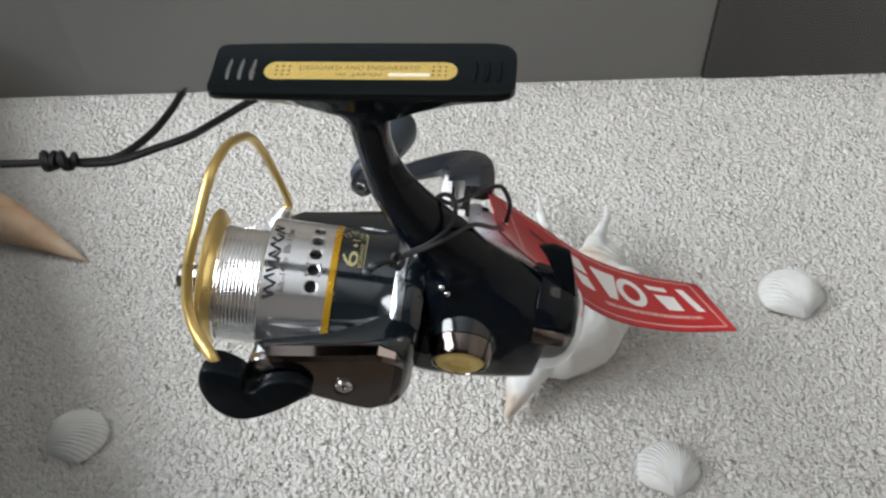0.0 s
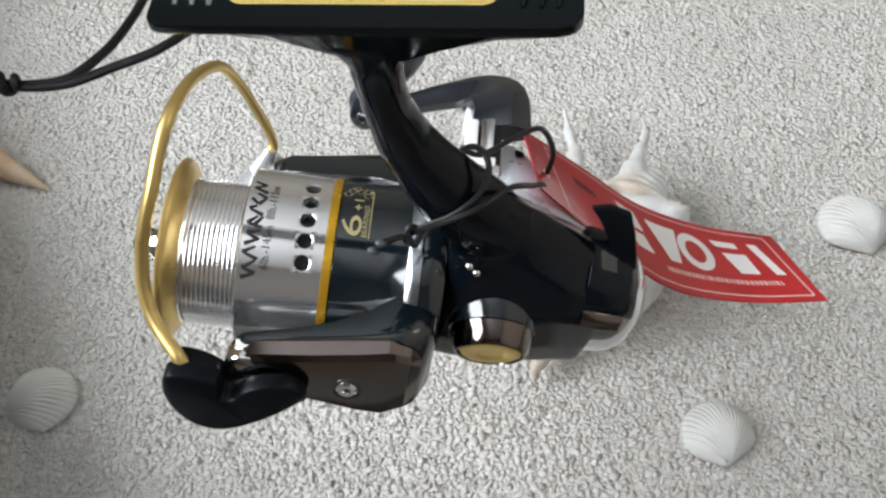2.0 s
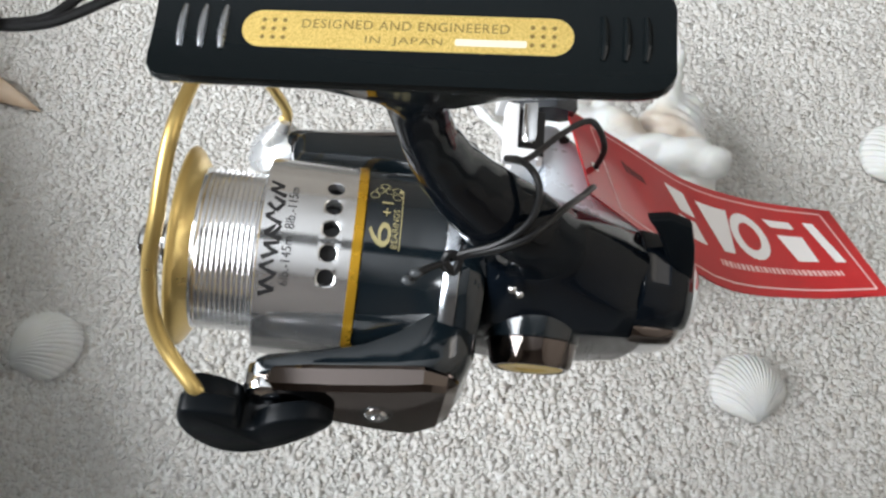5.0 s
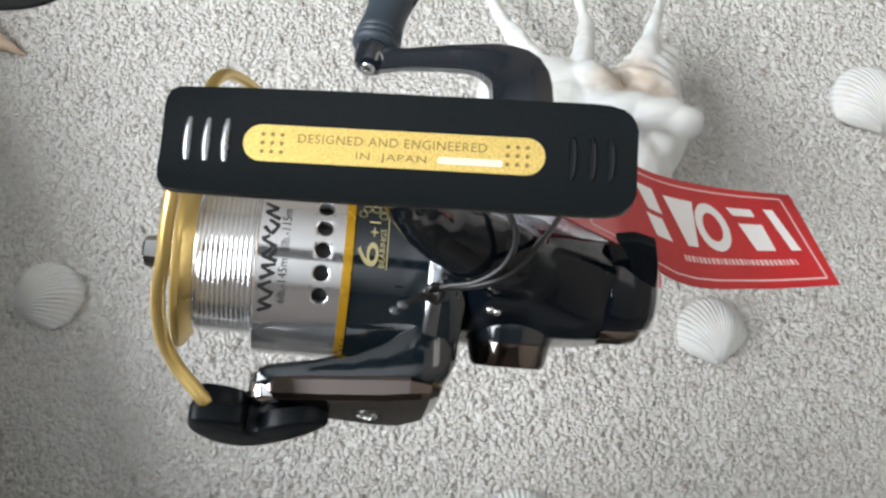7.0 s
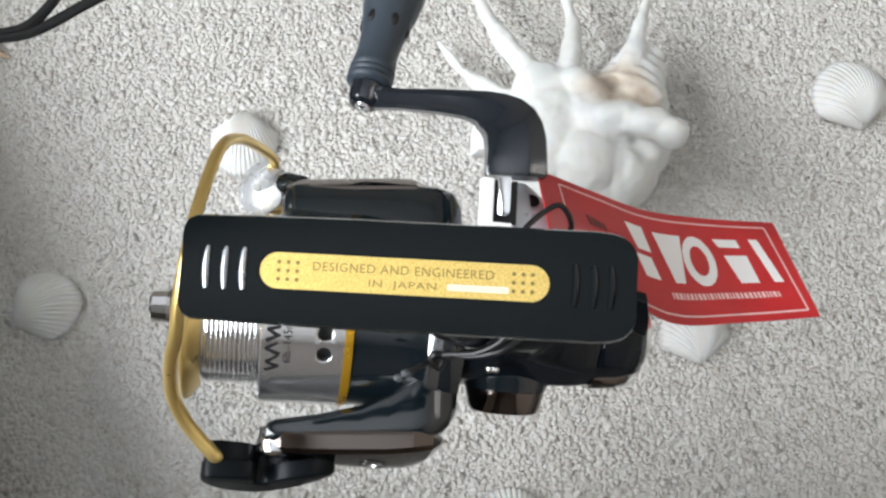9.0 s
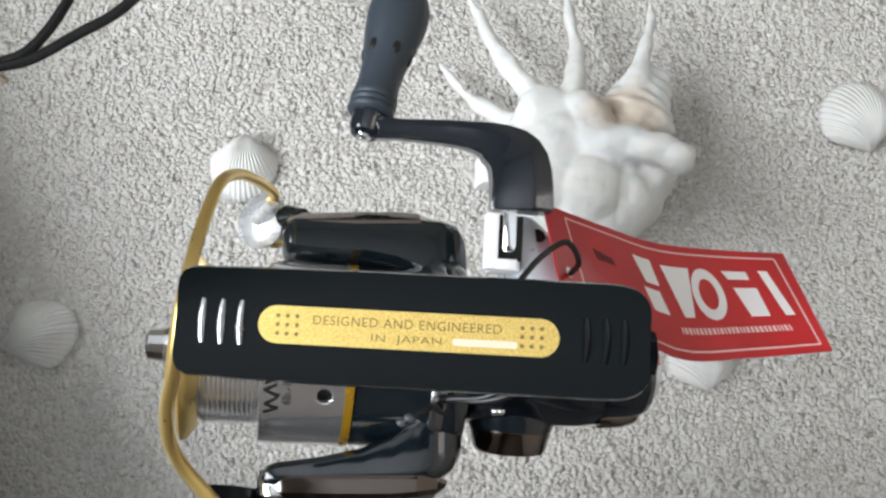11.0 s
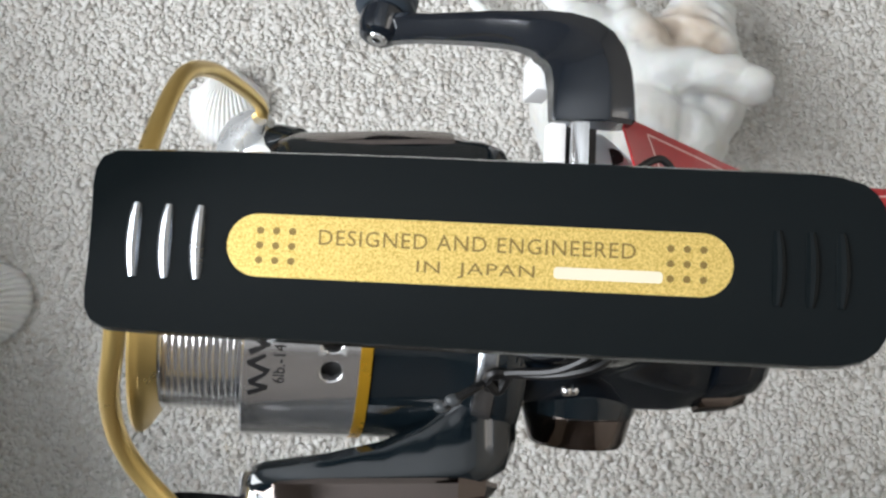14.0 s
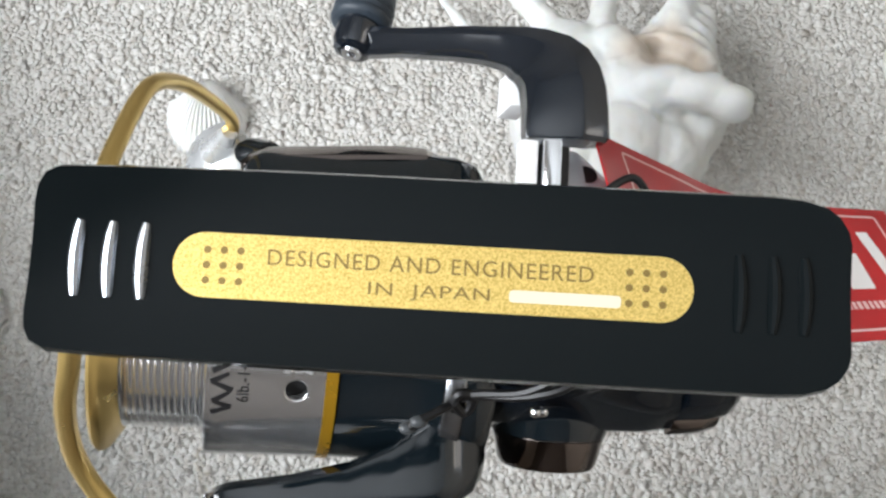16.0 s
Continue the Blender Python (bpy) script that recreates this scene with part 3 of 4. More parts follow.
def arm(sign):
    """One rotor arm; sign -1 is the bail-arm side, +1 the roller side."""
    def section(half, out, inn):
        pts = [(out, -half + 2.0), (out, half - 2.0), (out + 1.2, half - 0.6), (out + 2.4, half), (inn - 1.5, half), (inn, half - 1.8), (inn, -half + 1.8), (inn - 1.5, -half), (out + 2.4, -half), (out + 1.2, -half + 0.6)]
        return [(-sign * a, -sign * b) for a, b in pts]
    rows = [(-15.4, 4.4, -29.4, -26.6), (-14.8, 5.6, -30.0, -25.6), (-13, 6.4, -30.2, -25.0), (-4, 7.8, -29.8, -23.8), (4, 9.2, -29.6, -22.0), (10, 10.4, -29.4, -19.4), (15, 11.6, -29.0, -16.0), (19, 12.0, -28.0, -13.0), (22.5, 11.0, -26.0, -12.0), (24.4, 9.2, -23.0, -11.0)]
    if sign > 0:
        rows = [(-15.0, 4.4, -28.4, -24.0), (-14.0, 6.0, -29.6, -22.0), (-12, 6.8, -30.2, -21.0), (-4, 8.0, -30.0, -20.4), (4, 9.2, -29.8, -19.8), (10, 10.4, -29.6, -18.4), (15, 11.6, -29.6, -16.0), (20, 12.0, -29.4, -13.0), (23.5, 11.4, -28.6, -12.0), (25.4, 9.6, -26.6, -11.0), (26.2, 7.6, -24.0, -11.0)]
    bm = bmesh.new()
    skin(bm, rings_of(rows, section))
    ob = part("rotor_arm", bm, black_gloss, reel, "glossy black rotor arm", sharp=40)

    def plate(half, top, face):
        pts = [(-27.8, -half), (-28.6, -half - 0.1), (face + 0.5, -half + 2.2), (face - 0.2, -half + 3.2), (face - 0.5, 0), (face - 0.1, half - 2.2), (face + 0.7, half - 0.9), (-28.6, half + 0.1), (-27.8, half)]
        return [(-sign * a, -sign * b) for a, b in pts]
    rows = [(-15.6, 3.4, 0, -29.4), (-14.4, 5.0, 0, -31.0), (-11, 6.4, 0, -31.8), (0, 8.4, 0, -32.0), (10, 10.4, 0, -32.0), (15, 11.2, 0, -31.6), (19.5, 9.6, 0, -30.6), (21.8, 7.0, 0, -28.8)]
    bm = bmesh.new()
    skin(bm, rings_of(rows, plate))
    part("arm_panel", bm, gunmetal, ob, "dark plated outer panel", sharp=22)
    # screw in a recess
    for name, prof, m_ in (("screw_recess", [(-31.9, 3.3), (-32.5, 3.0), (-32.55, 2.7), (-31.6, 2.5), (-31.5, 1.9)], black_gloss), ("screw", [(-31.4, 2.2), (-32.6, 2.15), (-33.0, 1.7), (-33.0, 0.95), (-32.3, 0.8), (-32.3, 0.05)], chrome)):
        bm = bmesh.new()
        lathe(bm, prof, 20, axis="y", caps=False)
        bend(bm, lambda v: rotor_space(v.x + 7.8, -sign * v.y, v.z - 0.5))
        part(name, bm, m_, ob)
    return ob


arm(-1)
arm(1)

# bail arm: the curved black cam on the near side
bm = bmesh.new()
outline = [(-27.3, -2.0), (-26.9, 0.6), (-25.8, 2.8), (-24.0, 3.6), (-20.4, 2.8), (-17.0, 0.6), (-16.4, -1.4), (-15.6, -2.0), (-14.2, -1.8), (-12.2, -0.9), (-9.9, -0.4), (-6.0, -1.0), (-3.0, -2.2), (-0.4, -3.8), (-0.2, -4.8), (-2.3, -6.0), (-6.0, -8.0), (-9.8, -10.0), (-13.2, -11.7), (-16.6, -12.7), (-19.6, -12.4), (-22.2, -11.2), (-24.8, -8.6), (-26.6, -5.2)]
front = [(-27.4, 1.0), (-26.8, 3.0), (-25.0, 3.9), (-20.6, 3.7), (-17.6, 3.0), (-16.7, 2.2), (-16.5, -1.4), (-15.6, -2.2), (-13.8, -1.9), (-12.4, 0.2), (-9.4, 2.0), (-5.4, 2.4), (-1.8, 1.2), (0.1, -0.8), (-0.6, -2.8), (-2.3, -4.4), (-6.0, -7.2), (-9.8, -9.6), (-13.2, -11.4), (-16.6, -12.6), (-19.6, -12.3), (-22.2, -11.1), (-24.8, -8.4), (-26.6, -5.0), (-27.4, -2.0)]


def eased(loop, rounds):
    for _ in range(rounds):
        loop = [(p + q * 2 + r) / 4 for p, q, r in zip(loop[-1:] + loop[:-1], loop, loop[1:] + loop[:1])]
    return loop


def finer(loop):
    """The closed loop with two points more on each stretch, smoothly bent."""
    out = []
    for p, q, r, s in zip(loop[-1:] + loop, loop, loop[1:] + loop, loop[2:] + loop):
        p, q, r, s = (Vector(v) for v in (p, q, r, s))
        for f in (0.0, 0.33, 0.67):
            out.append(0.5 * ((2 * q) + (r - p) * f + (2 * p - 5 * q + 4 * r - s) * f * f + (3 * q - p - 3 * r + s) * f ** 3))
    return eased(out, 1)


def layer(bm, loop, steps, sweep):
    loop = finer(loop)
    way = 1 if sum(p.x * q.y - q.x * p.y for p, q in zip(loop, loop[1:] + loop[:1])) > 0 else -1
    rings = []
    for depth, inset in steps:
        ring = []
        for p, q, r in zip(loop[-1:] + loop[:-1], loop, loop[1:] + loop[:1]):
            d = (r - p).normalized()
            ring.append(q + Vector((-d.y, d.x)) * way * inset)
        rings.append([rotor_space(v.x, -depth + sweep * max(0, (v.x + 17) / 17) ** 2, v.y) for v in eased(ring, int(inset * 3))])
    skin(bm, rings)


layer(bm, outline, ((29.6, 0.0), (34.2, 0.0), (34.6, 0.3)), 1.2)
layer(bm, front, ((33.4, 0.3), (33.6, 0.0), (36.7, 0.0), (37.1, 0.25), (37.35, 0.7)), 2.4)
bail_arm = part("bail_arm", bm, black_lever, reel, "matt black bail arm cam", sharp=48)
bm = lathe(bmesh.new(), [(-27.0, 4.2), (-31.2, 4.4), (-32.2, 4.0), (-32.8, 3.0), (-32.8, 0.1)], 28, axis="y", caps=False)
part("pivot_cap", bend(bm, lambda v: rotor_space(v.x - 12.4, v.y + 0.6, v.z + 0.6)), chrome, bail_arm, "chrome pivot")

# bail wire
BAIL = [(-24.2, -31.0, 12.4), (-25.4, -29.6, 13.6), (-30.3, -24.3, 15.2), (-33.0, -19.5, 18.6), (-33.6, -15.5, 23.6), (-33.3, -11.5, 29.4), (-32.3, -6.5, 34.7), (-31.8, -0.6, 38.6), (-31.2, 5.2, 40.6), (-30.6, 11.5, 39.6), (-29.6, 20.0, 35.4), (-27.6, 31.0, 25.6), (-24.8, 35.2, 15.0), (-21.4, 36.2, 4.0), (-18.2, 35.8, -5.4), (-17.6, 34.6, -8.6), (-18.4, 33.0, -11.0), (-19.6, 31.6, -13.4)]
part("bail_wire", tube(bmesh.new(), smooth_path(BAIL, 6), lambda f: 1.5 - 0.42 * f, 14), gold, reel, "gold wire bail")

# line roller and its holder on the far arm
roll_n = Vector((-0.57, 0.12, 0.81)).normalized()
roll_at = Vector((-21.5, 30.4, -12.4))
roll_m = Matrix.Translation(roll_at) @ roll_n.to_track_quat("Z", "Y").to_matrix().to_4x4()
bm = lathe(bmesh.new(), [(-0.5, 0.05), (-0.5, 0.55), (0.0, 0.7), (-0.5, 2.8), (-1.8, 6.3), (-2.3, 6.8), (-2.9, 6.8), (-3.4, 6.2)], 48, axis="z", caps=False)
roller = part("line_roller", place_mm(bm, roll_m), cast_chrome, reel, "bright chrome line roller disc with a dimple", sharp=30)
bm = lathe(bmesh.new(), [(-2.5, 6.3), (-3.2, 6.4), (-4.0, 5.4), (-8.0, 4.4), (-9.0, 5.0), (-9.2, 0.1)], 40, axis="z", caps=False)
part("roller_barrel", place_mm(bm, roll_m), gold, roller, "pale gold barrel")
bm = bmesh.new()
tube(bm, smooth_path([(-18.0, 33.6, -7.6), (-19.2, 32.4, -10.4), (-20.6, 31.0, -13.4)], 5), lambda f: 1.4 + 1.6 * f, 20)
part("roller_neck", bm, cast_chrome, roller)
bm = bmesh.new()
tube(bm, smooth_path([(-17.0, 30.8, -15.6), (-14.4, 30.6, -13.0), (-11.0, 29.6, -10.0)], 4), 3.5, 16)
part("roller_holder", bm, black_gloss, reel)
# foot: lacquered blade with a gold plate
FOOT = Matrix.Translation((2.6, 3.0, 84.3)) @ Matrix.Rotation(radians(-11.5), 4, "Y")


def foot_ring(half_w, z_edge, dome, z_low, x):
    return [Vector((x, y, z)) for y, z in
            [(half_w * c, z_edge + dome * (1 - c * c)) for c in [-1 + 2 * k / 12 for k in range(13)]] +
            [(half_w + 0.3, z_edge - 1.0), (half_w, z_edge - 2.0), (half_w * 0.66, z_low), (-half_w * 0.66, z_low), (-half_w, z_edge - 2.0), (-half_w - 0.3, z_edge - 1.0)]]


bm = bmesh.new()
rows = []
for x, w, low in ((-31.1, 4.2, -2.4), (-30.9, 5.6, -2.8), (-30.3, 6.6, -3.1), (-29.2, 7.1, -3.3), (-23, 7.3, -3.6), (-12, 7.45, -5.4), (-5, 7.5, -8.2), (0, 7.5, -10.0), (6, 7.5, -9.6), (12, 7.5, -7.0), (20, 7.5, -4.6), (26.5, 7.5, -3.5), (28.8, 7.35, -3.3), (30.6, 6.9, -3.1), (31.6, 6.2, -2.9), (32.3, 5.2, -2.6), (32.6, 4.2, -2.3)):
    rows.append(foot_ring(w, 0.85 * (w / 7.5) ** 2, -0.85 * (w / 7.5) ** 2, low, x))
skin(bm, rows)
foot = part("reel_foot", place_mm(bm, FOOT), foot_black, reel, "glossy black reel foot", sharp=50)
bm = slab(bmesh.new(), rounded(0.35, 0.0, 40.4, 5.1, 2.54, 10), -0.35, 0.13, 0.12)
foot_plate = part("gold_plate", place_mm(bm, FOOT), gold_plate, foot, "stippled gold inlay plate with engraved words")
for text, cx, cy, w in (("DESIGNED AND ENGINEERED", 0.2, 0.85, 25.3), ("IN  JAPAN", 0.2, -1.3, 9.4)):
    bm = place_mm(fitted(words(text, 1.72, spacing=1.1), w, 1.25, cx, cy), Matrix.Translation((0, 0, 0.15)))
    part("engraving", place_mm(bm, FOOT), gold_shade, foot_plate, "engraved words, their shade in darker gold")
bm = slab(bmesh.new(), rounded(10.7, -1.15, 8.6, 0.95, 0.3, 3), 0.13, 0.16)
part("number_bar", place_mm(bm, FOOT), worn_white, foot_plate, "worn white number strip")
for sx in (-17.2, 15.6):
    for i in range(3):
        for j in range(3):
            bm = bmesh.new()
            bmesh.ops.create_circle(bm, cap_ends=True, segments=10, radius=0.3, matrix=Matrix.Translation((sx + i * 1.3, (j - 1) * 1.2, 0.15)))
            part("dimple", place_mm(bm, FOOT), gold_shade, foot_plate)
for sx in (-27.0, -24.4, -21.8, 23.6, 26.2, 28.6):
    bm = bmesh.new()
    pts = [(sx - 0.55 * math.cos(q * 0.9) * (1 if sx < 0 else -1), 3.0 * q, -0.02 + 0.85 * (3.0 * q / 7.5) ** 2) for q in [-1 + k / 6 for k in range(13)]]
    tube(bm, pts, lambda f: 0.58 * math.sin(math.pi * min(max(f, 0.03), 0.97)) ** 0.22, 10)
    # left ribs are black as well; their bright highlight is the pale metal
    part("grip_rib", place_mm(bm, FOOT), sheen_metal if sx < 0 else foot_black, foot)

# stem and gear housing, moulded in one
bm = bmesh.new()
rings = []
for x, z, hx, hy, tilt in ((2.6, 79.2, 14.0, 5.8, 11), (3.4, 77.4, 10.5, 5.5, 10), (4.4, 75.0, 6.8, 4.7, 6), (5.6, 71.5, 4.4, 4.1, 2), (6.8, 66.0, 4.0, 4.0, 4), (8.8, 59.5, 4.0, 4.2, 16), (12.3, 51.5, 5.0, 4.8, 28), (16.9, 44.5, 6.2, 5.6, 40), (22.4, 37.4, 7.6, 6.5, 50), (28.4, 31.0, 9.0, 7.0, 56), (35.0, 24.0, 9.6, 6.4, 62), (43.0, 16.0, 7.6, 5.0, 70), (51.0, 9.0, 6.0, 4.0, 80)):
    ring = []
    for k in range(24):
        a = 2 * math.pi * k / 24
        c, s = math.cos(a), math.sin(a)
        ring.append(Vector((x + (hx + 0.35) * c * math.cos(radians(tilt)), 2.6 * (z - 27) / 50 + (hy + 0.35) * s, z + hx * c * math.sin(radians(tilt)))))
    rings.append(ring)
skin(bm, rings)
rings = []
for x, lo, hi, w in ((24.6, -15, 24, 12.5), (25.4, -16.4, 28, 13.6), (30, -17, 34.5, 14.0), (36, -17, 35, 14.0), (43, -16.6, 30.6, 13.6), (50, -16, 26.2, 13.0), (55, -15.2, 22.6, 12.4), (59, -14.6, 19.4, 12.0)):
    q = min(max((x - 36) / 14, 0), 1)
    corners = [(6.8, hi - 5.0), (1.5, hi), (-2.6, hi * 0.96), (-(0.52 + 0.20 * q) * w, hi * (0.74 + 0.06 * q)), (-(0.90 + 0.07 * q) * w, hi * (0.36 + 0.18 * q)), (-w, 0.0), (-0.98 * w, lo * 0.55), (-0.72 * w, lo), (0.6 * w, lo), (0.80 * w, lo * 0.5), (0.84 * w, hi * 0.3), (0.80 * w, hi * 0.62)]
    ring = []
    for (y0, z0), (y1, z1) in zip(corners, corners[1:] + corners[:1]):
        ring += [Vector((x, y0 + (y1 - y0) * k / 3, z0 + (z1 - z0) * k / 3)) for k in range(3)]
    rings.append(ring)
skin(bm, rings)
body = part("body_shell", bm, body_black, reel, "glossy black gear housing with curved stem", sharp=180)
rm = body.modifiers.new("skin", "REMESH")
rm.mode, rm.voxel_size, rm.use_smooth_shade = "VOXEL", 0.0006, True
sm = body.modifiers.new("soft", "SMOOTH")
sm.iterations, sm.factor = 26, 0.5

# tail: plated cap below, black cover above with the anti-reverse lever
bm = bmesh.new()
rings = []
for x, f in ((58.6, 0.985), (62, 0.97), (64.8, 0.91), (67.0, 0.8), (68.6, 0.62), (69.5, 0.36), (69.8, 0.05)):
    rings.append([Vector((x, 11.9 * f * math.cos(2 * math.pi * k / 32), 1.5 + (15.5 if math.sin(2 * math.pi * k / 32) < 0 else 17.0) * f * math.sin(2 * math.pi * k / 32))) for k in range(32)])
skin(bm, rings)
part("tail_cap", bm, chrome, reel, "mirror plated tail cap", sharp=50)
bm = bmesh.new()
rings = []
for x, f, drop in ((53.6, 1.0, 0.0), (54.0, 1.03, 0.0), (60.0, 1.0, -0.9), (63.4, 0.95, -1.8), (65.6, 0.88, -3.0), (66.6, 0.78, -4.4)):
    hull = [(8.0, 15.5), (7.2, 19.6), (2.4, 22.2), (-3.8, 21.8), (-7.6, 19.8), (-9.8, 16.9), (-10.3, 14.6), (-8.8, 13.4), (0.0, 13.0)]
    rings.append([Vector((x, y * f, 4 + (z - 4) * f + drop)) for y, z in hull])
skin(bm, rings)
bmesh.ops.bevel(bm, geom=list(bm.edges), offset=0.45, segments=2, affect="EDGES", profile=0.5)
tail_cover = part("tail_cover", bm, body_black, reel, "glossy black faceted tail block", sharp=30)
bm = bmesh.new()
skin(bm, [[Vector((x, y * f, 4 + (z - 4) * f + drop)) for y, z in ((-8.8, 15.0), (-10.4, 15.2), (-11.6, 14.4), (-12.6, 12.0), (-12.2, 11.4), (-8.8, 12.0))]
          for x, f, drop in ((54.0, 1.03, 0.0), (60.0, 1.0, -0.9), (63.0, 0.95, -1.7), (64.6, 0.86, -2.6))])
bmesh.ops.bevel(bm, geom=list(bm.edges), offset=0.3, segments=2, affect="EDGES", profile=0.5)
part("tail_band", bm, gunmetal, tail_cover, "dark plated band under the block", sharp=30)
lever_pts = [Vector(p) for p in ((52.6, 6.0, 28.4), (56.5, 6.6, 29.0), (60.9, 5.8, 28.4), (62.3, 2.8, 26.0), (63.7, 0.6, 22.2), (64.8, -1.0, 18.2), (61.4, -1.7, 17.8), (59.2, 0.2, 20.0), (57.4, 2.6, 23.2), (54.6, 4.7, 26.8))]
ln = (lever_pts[5] - lever_pts[0]).cross(lever_pts[2] - lever_pts[0]).normalized()
ln = ln if ln.z > 0 else -ln
bm = bmesh.new()
mid = sum(lever_pts, Vector()) / len(lever_pts)
skin(bm, [[mid + (p - mid) * s + ln * h for p in lever_pts] for s, h in ((0.8, -3.2), (0.98, -2.4), (1.0, -0.6), (0.94, 0.0), (0.75, 0.35))])
part("switch_lever", bm, black_lever, reel, "matt black switch lever")

# near side: round boss with plated ring and gold cap
BOSS = Matrix.Translation((36.6, 0, 7.6)) @ Matrix.Rotation(radians(5), 4, "X")
boss = part("side_boss", place_mm(lathe(bmesh.new(), [(-6.0, 10.6), (-10.0, 10.3), (-11.2, 10.0), (-13.7, 9.1), (-13.9, 8.6)], 48, axis="y", caps=False), BOSS), black_gloss, reel, "glossy black side boss")
part("plated_ring", place_mm(lathe(bmesh.new(), [(-13.6, 8.7), (-14.0, 8.9), (-17.9, 8.0), (-18.8, 7.4), (-18.9, 6.9), (-18.2, 6.6)], 48, axis="y", caps=False), BOSS), gunmetal, boss, "dark plated ring")
bm = lathe(bmesh.new(), [(-17.8, 6.5), (-18.6, 6.4), (-18.9, 5.9), (-18.8, 3.2), (-18.5, 2.8), (-18.5, 0.05)], 60, axis="y", caps=False)
bend(bm, lambda v: Vector((v.x, v.y, v.z)) if math.hypot(v.x, v.z) < 5 else Vector((v.x * (0.96 + 0.06 * abs(math.cos(2.5 * math.atan2(v.x, v.z))) ** 0.4), v.y, v.z * (0.96 + 0.06 * abs(math.cos(2.5 * math.atan2(v.x, v.z))) ** 0.4))))
part("gold_cap", place_mm(bm, BOSS), gold_plate, boss, "pale gold cap")
for dx, dz in ((28.4, 27.0), (30.2, 24.5)):
    bm = bmesh.new()
    bmesh.ops.create_icosphere(bm, subdivisions=2, radius=0.9, matrix=Matrix.Translation((dx, -9.6, dz)))
    part("body_screw", bm, chrome, reel)

# handle side: silver cover, joint, crank, grip
bm = bmesh.new()
rings = []
for x, yo, zt, zb, ridge in ((35.0, 30.6, 11.0, -6.0, 22.5), (35.4, 31.8, 11.8, -8.0, 23.6), (37.0, 32.6, 12.2, -9.0, 24.4), (38.6, 32.4, 12.2, -9.0, 25.0), (40.2, 31.4, 12.0, -9.0, 25.8), (43, 29.0, 12.2, -9.0, 26.2), (47, 26.0, 12.4, -9.0, 24.4), (52, 20.0, 12.4, -8.0, 20.6), (57.5, 15.0, 10.0, -6.0, 16.2)):
    rings.append([Vector((x, y, z)) for y, z in ((2.0, ridge), (min(9.0, yo - 6.5), ridge - 2.8), (yo - 6.0, zt + 1.7), (yo - 3.0, zt), (yo - 1.2, zt - 1.4), (yo - 0.3, zt - 3.2), (yo, zt - 5.4), (yo, zb + 3), (yo - 1.5, zb + 1), (yo - 5, zb), (2.0, zb))])
skin(bm, rings)
cover = part("side_cover", bm, silver_paint, reel, "silver lacquered side cover", sharp=40)
bm = lathe(bmesh.new(), [(0.25, 1.75), (0.25, 0.05)], 20, axis="z", caps=False)
part("oil_hole", place_mm(bm, Matrix.Translation((39.2, 27.5, 12.95)) @ Euler((radians(-29), 0, 0)).to_matrix().to_4x4()), hole_shade, cover)

bm = bmesh.new()
box(bm, (28.8, 19.0, 8.0), (34.8, 30.6, 17.0), 0.7)
box(bm, (26.6, 19.0, 16.0), (29.2, 30.8, 19.9), 0.5)
box(bm, (28.4, 19.0, 16.0), (33.4, 21.3, 19.88), 0.4)
# joint metal takes the white that paints its window reflection
handle = part("handle_joint", bm, reflection_white, reel, "slotted handle joint, window reflection painted white")
part("joint_slot", box(bmesh.new(), (29.1, 21.2, 16.9), (34.8, 30.8, 17.4)), hole_shade, handle, "slot, its shade drawn black")
bm = slab(bmesh.new(), rounded(31.3, 26.9, 2.6, 8.4, (0.2, 0.2, 1.0, 1.0)), 17.0, 20.0, 0.3)
bend(bm, lambda v: Vector((v.x, v.y, v.z - (31.3 - v.x) * 0.4)))
part("joint_tongue", bm, chrome, handle, "chrome tongue of the crank")


def bar(bm, rows):
    """A square-edged bar: centre, half sizes across and deep, turned about the vertical."""
    rings = []
    for (x, y, z), a, b, yaw, pitch in rows:
        e = Euler((radians(pitch), 0, radians(yaw))).to_matrix()
        ring = []
        for ca_, cb in ((-1, -.6), (-.7, -1), (.7, -1), (1, -.6), (1, .6), (.93, .74), (.36, 1), (.2, 1), (-.9, .34), (-1, .22)):
            ring.append(Vector((x, y, z)) + e @ Vector((a * ca_, 0, b * cb)))
        rings.append(ring)
    return skin(bm, rings)


bm = bmesh.new()
bar(bm, [((34.7, 32.2, 14.4), 6.3, 3.0, 0, 0), ((34.9, 33.0, 14.4), 6.7, 3.4, 0, 0), ((35.1, 38.0, 12.8), 6.5, 4.6, 0, 0), ((35.0, 41.8, 11.4), 6.5, 4.9, 3, 0), ((34.4, 44.2, 10.6), 6.5, 4.6, 13, 0), ((33.4, 46.2, 9.4), 6.3, 4.4, 25, 0), ((32.0, 47.8, 7.8), 5.7, 4.2, 37, 0), ((30.1, 49.2, 6.0), 4.5, 4.0, 50, 0), ((28.0, 50.2, 3.8), 3.7, 3.8, 64, 0), ((26.2, 50.8, 2.1), 3.2, 3.7, 72, 0), ((24.0, 51.4, 0.1), 2.9, 3.6, 77, 0), ((20.0, 52.4, -3.4), 2.7, 3.4, 80, 0), ((11.0, 54.4, -12.4), 2.3, 3.2, 84, 0), ((3.0, 56.2, -20.6), 2.8, 3.6, 84, 0)])
crank = part("crank_arm", bm, crank_black, reel, "glossy black folding crank arm", sharp=30)
part("crank_hinge", box(bmesh.new(), (27.9, 39.8, -4.0), (31.6, 46.6, 5.6), 0.4), reflection_white, crank, "hinge block, window reflection painted white")
bm = bmesh.new()
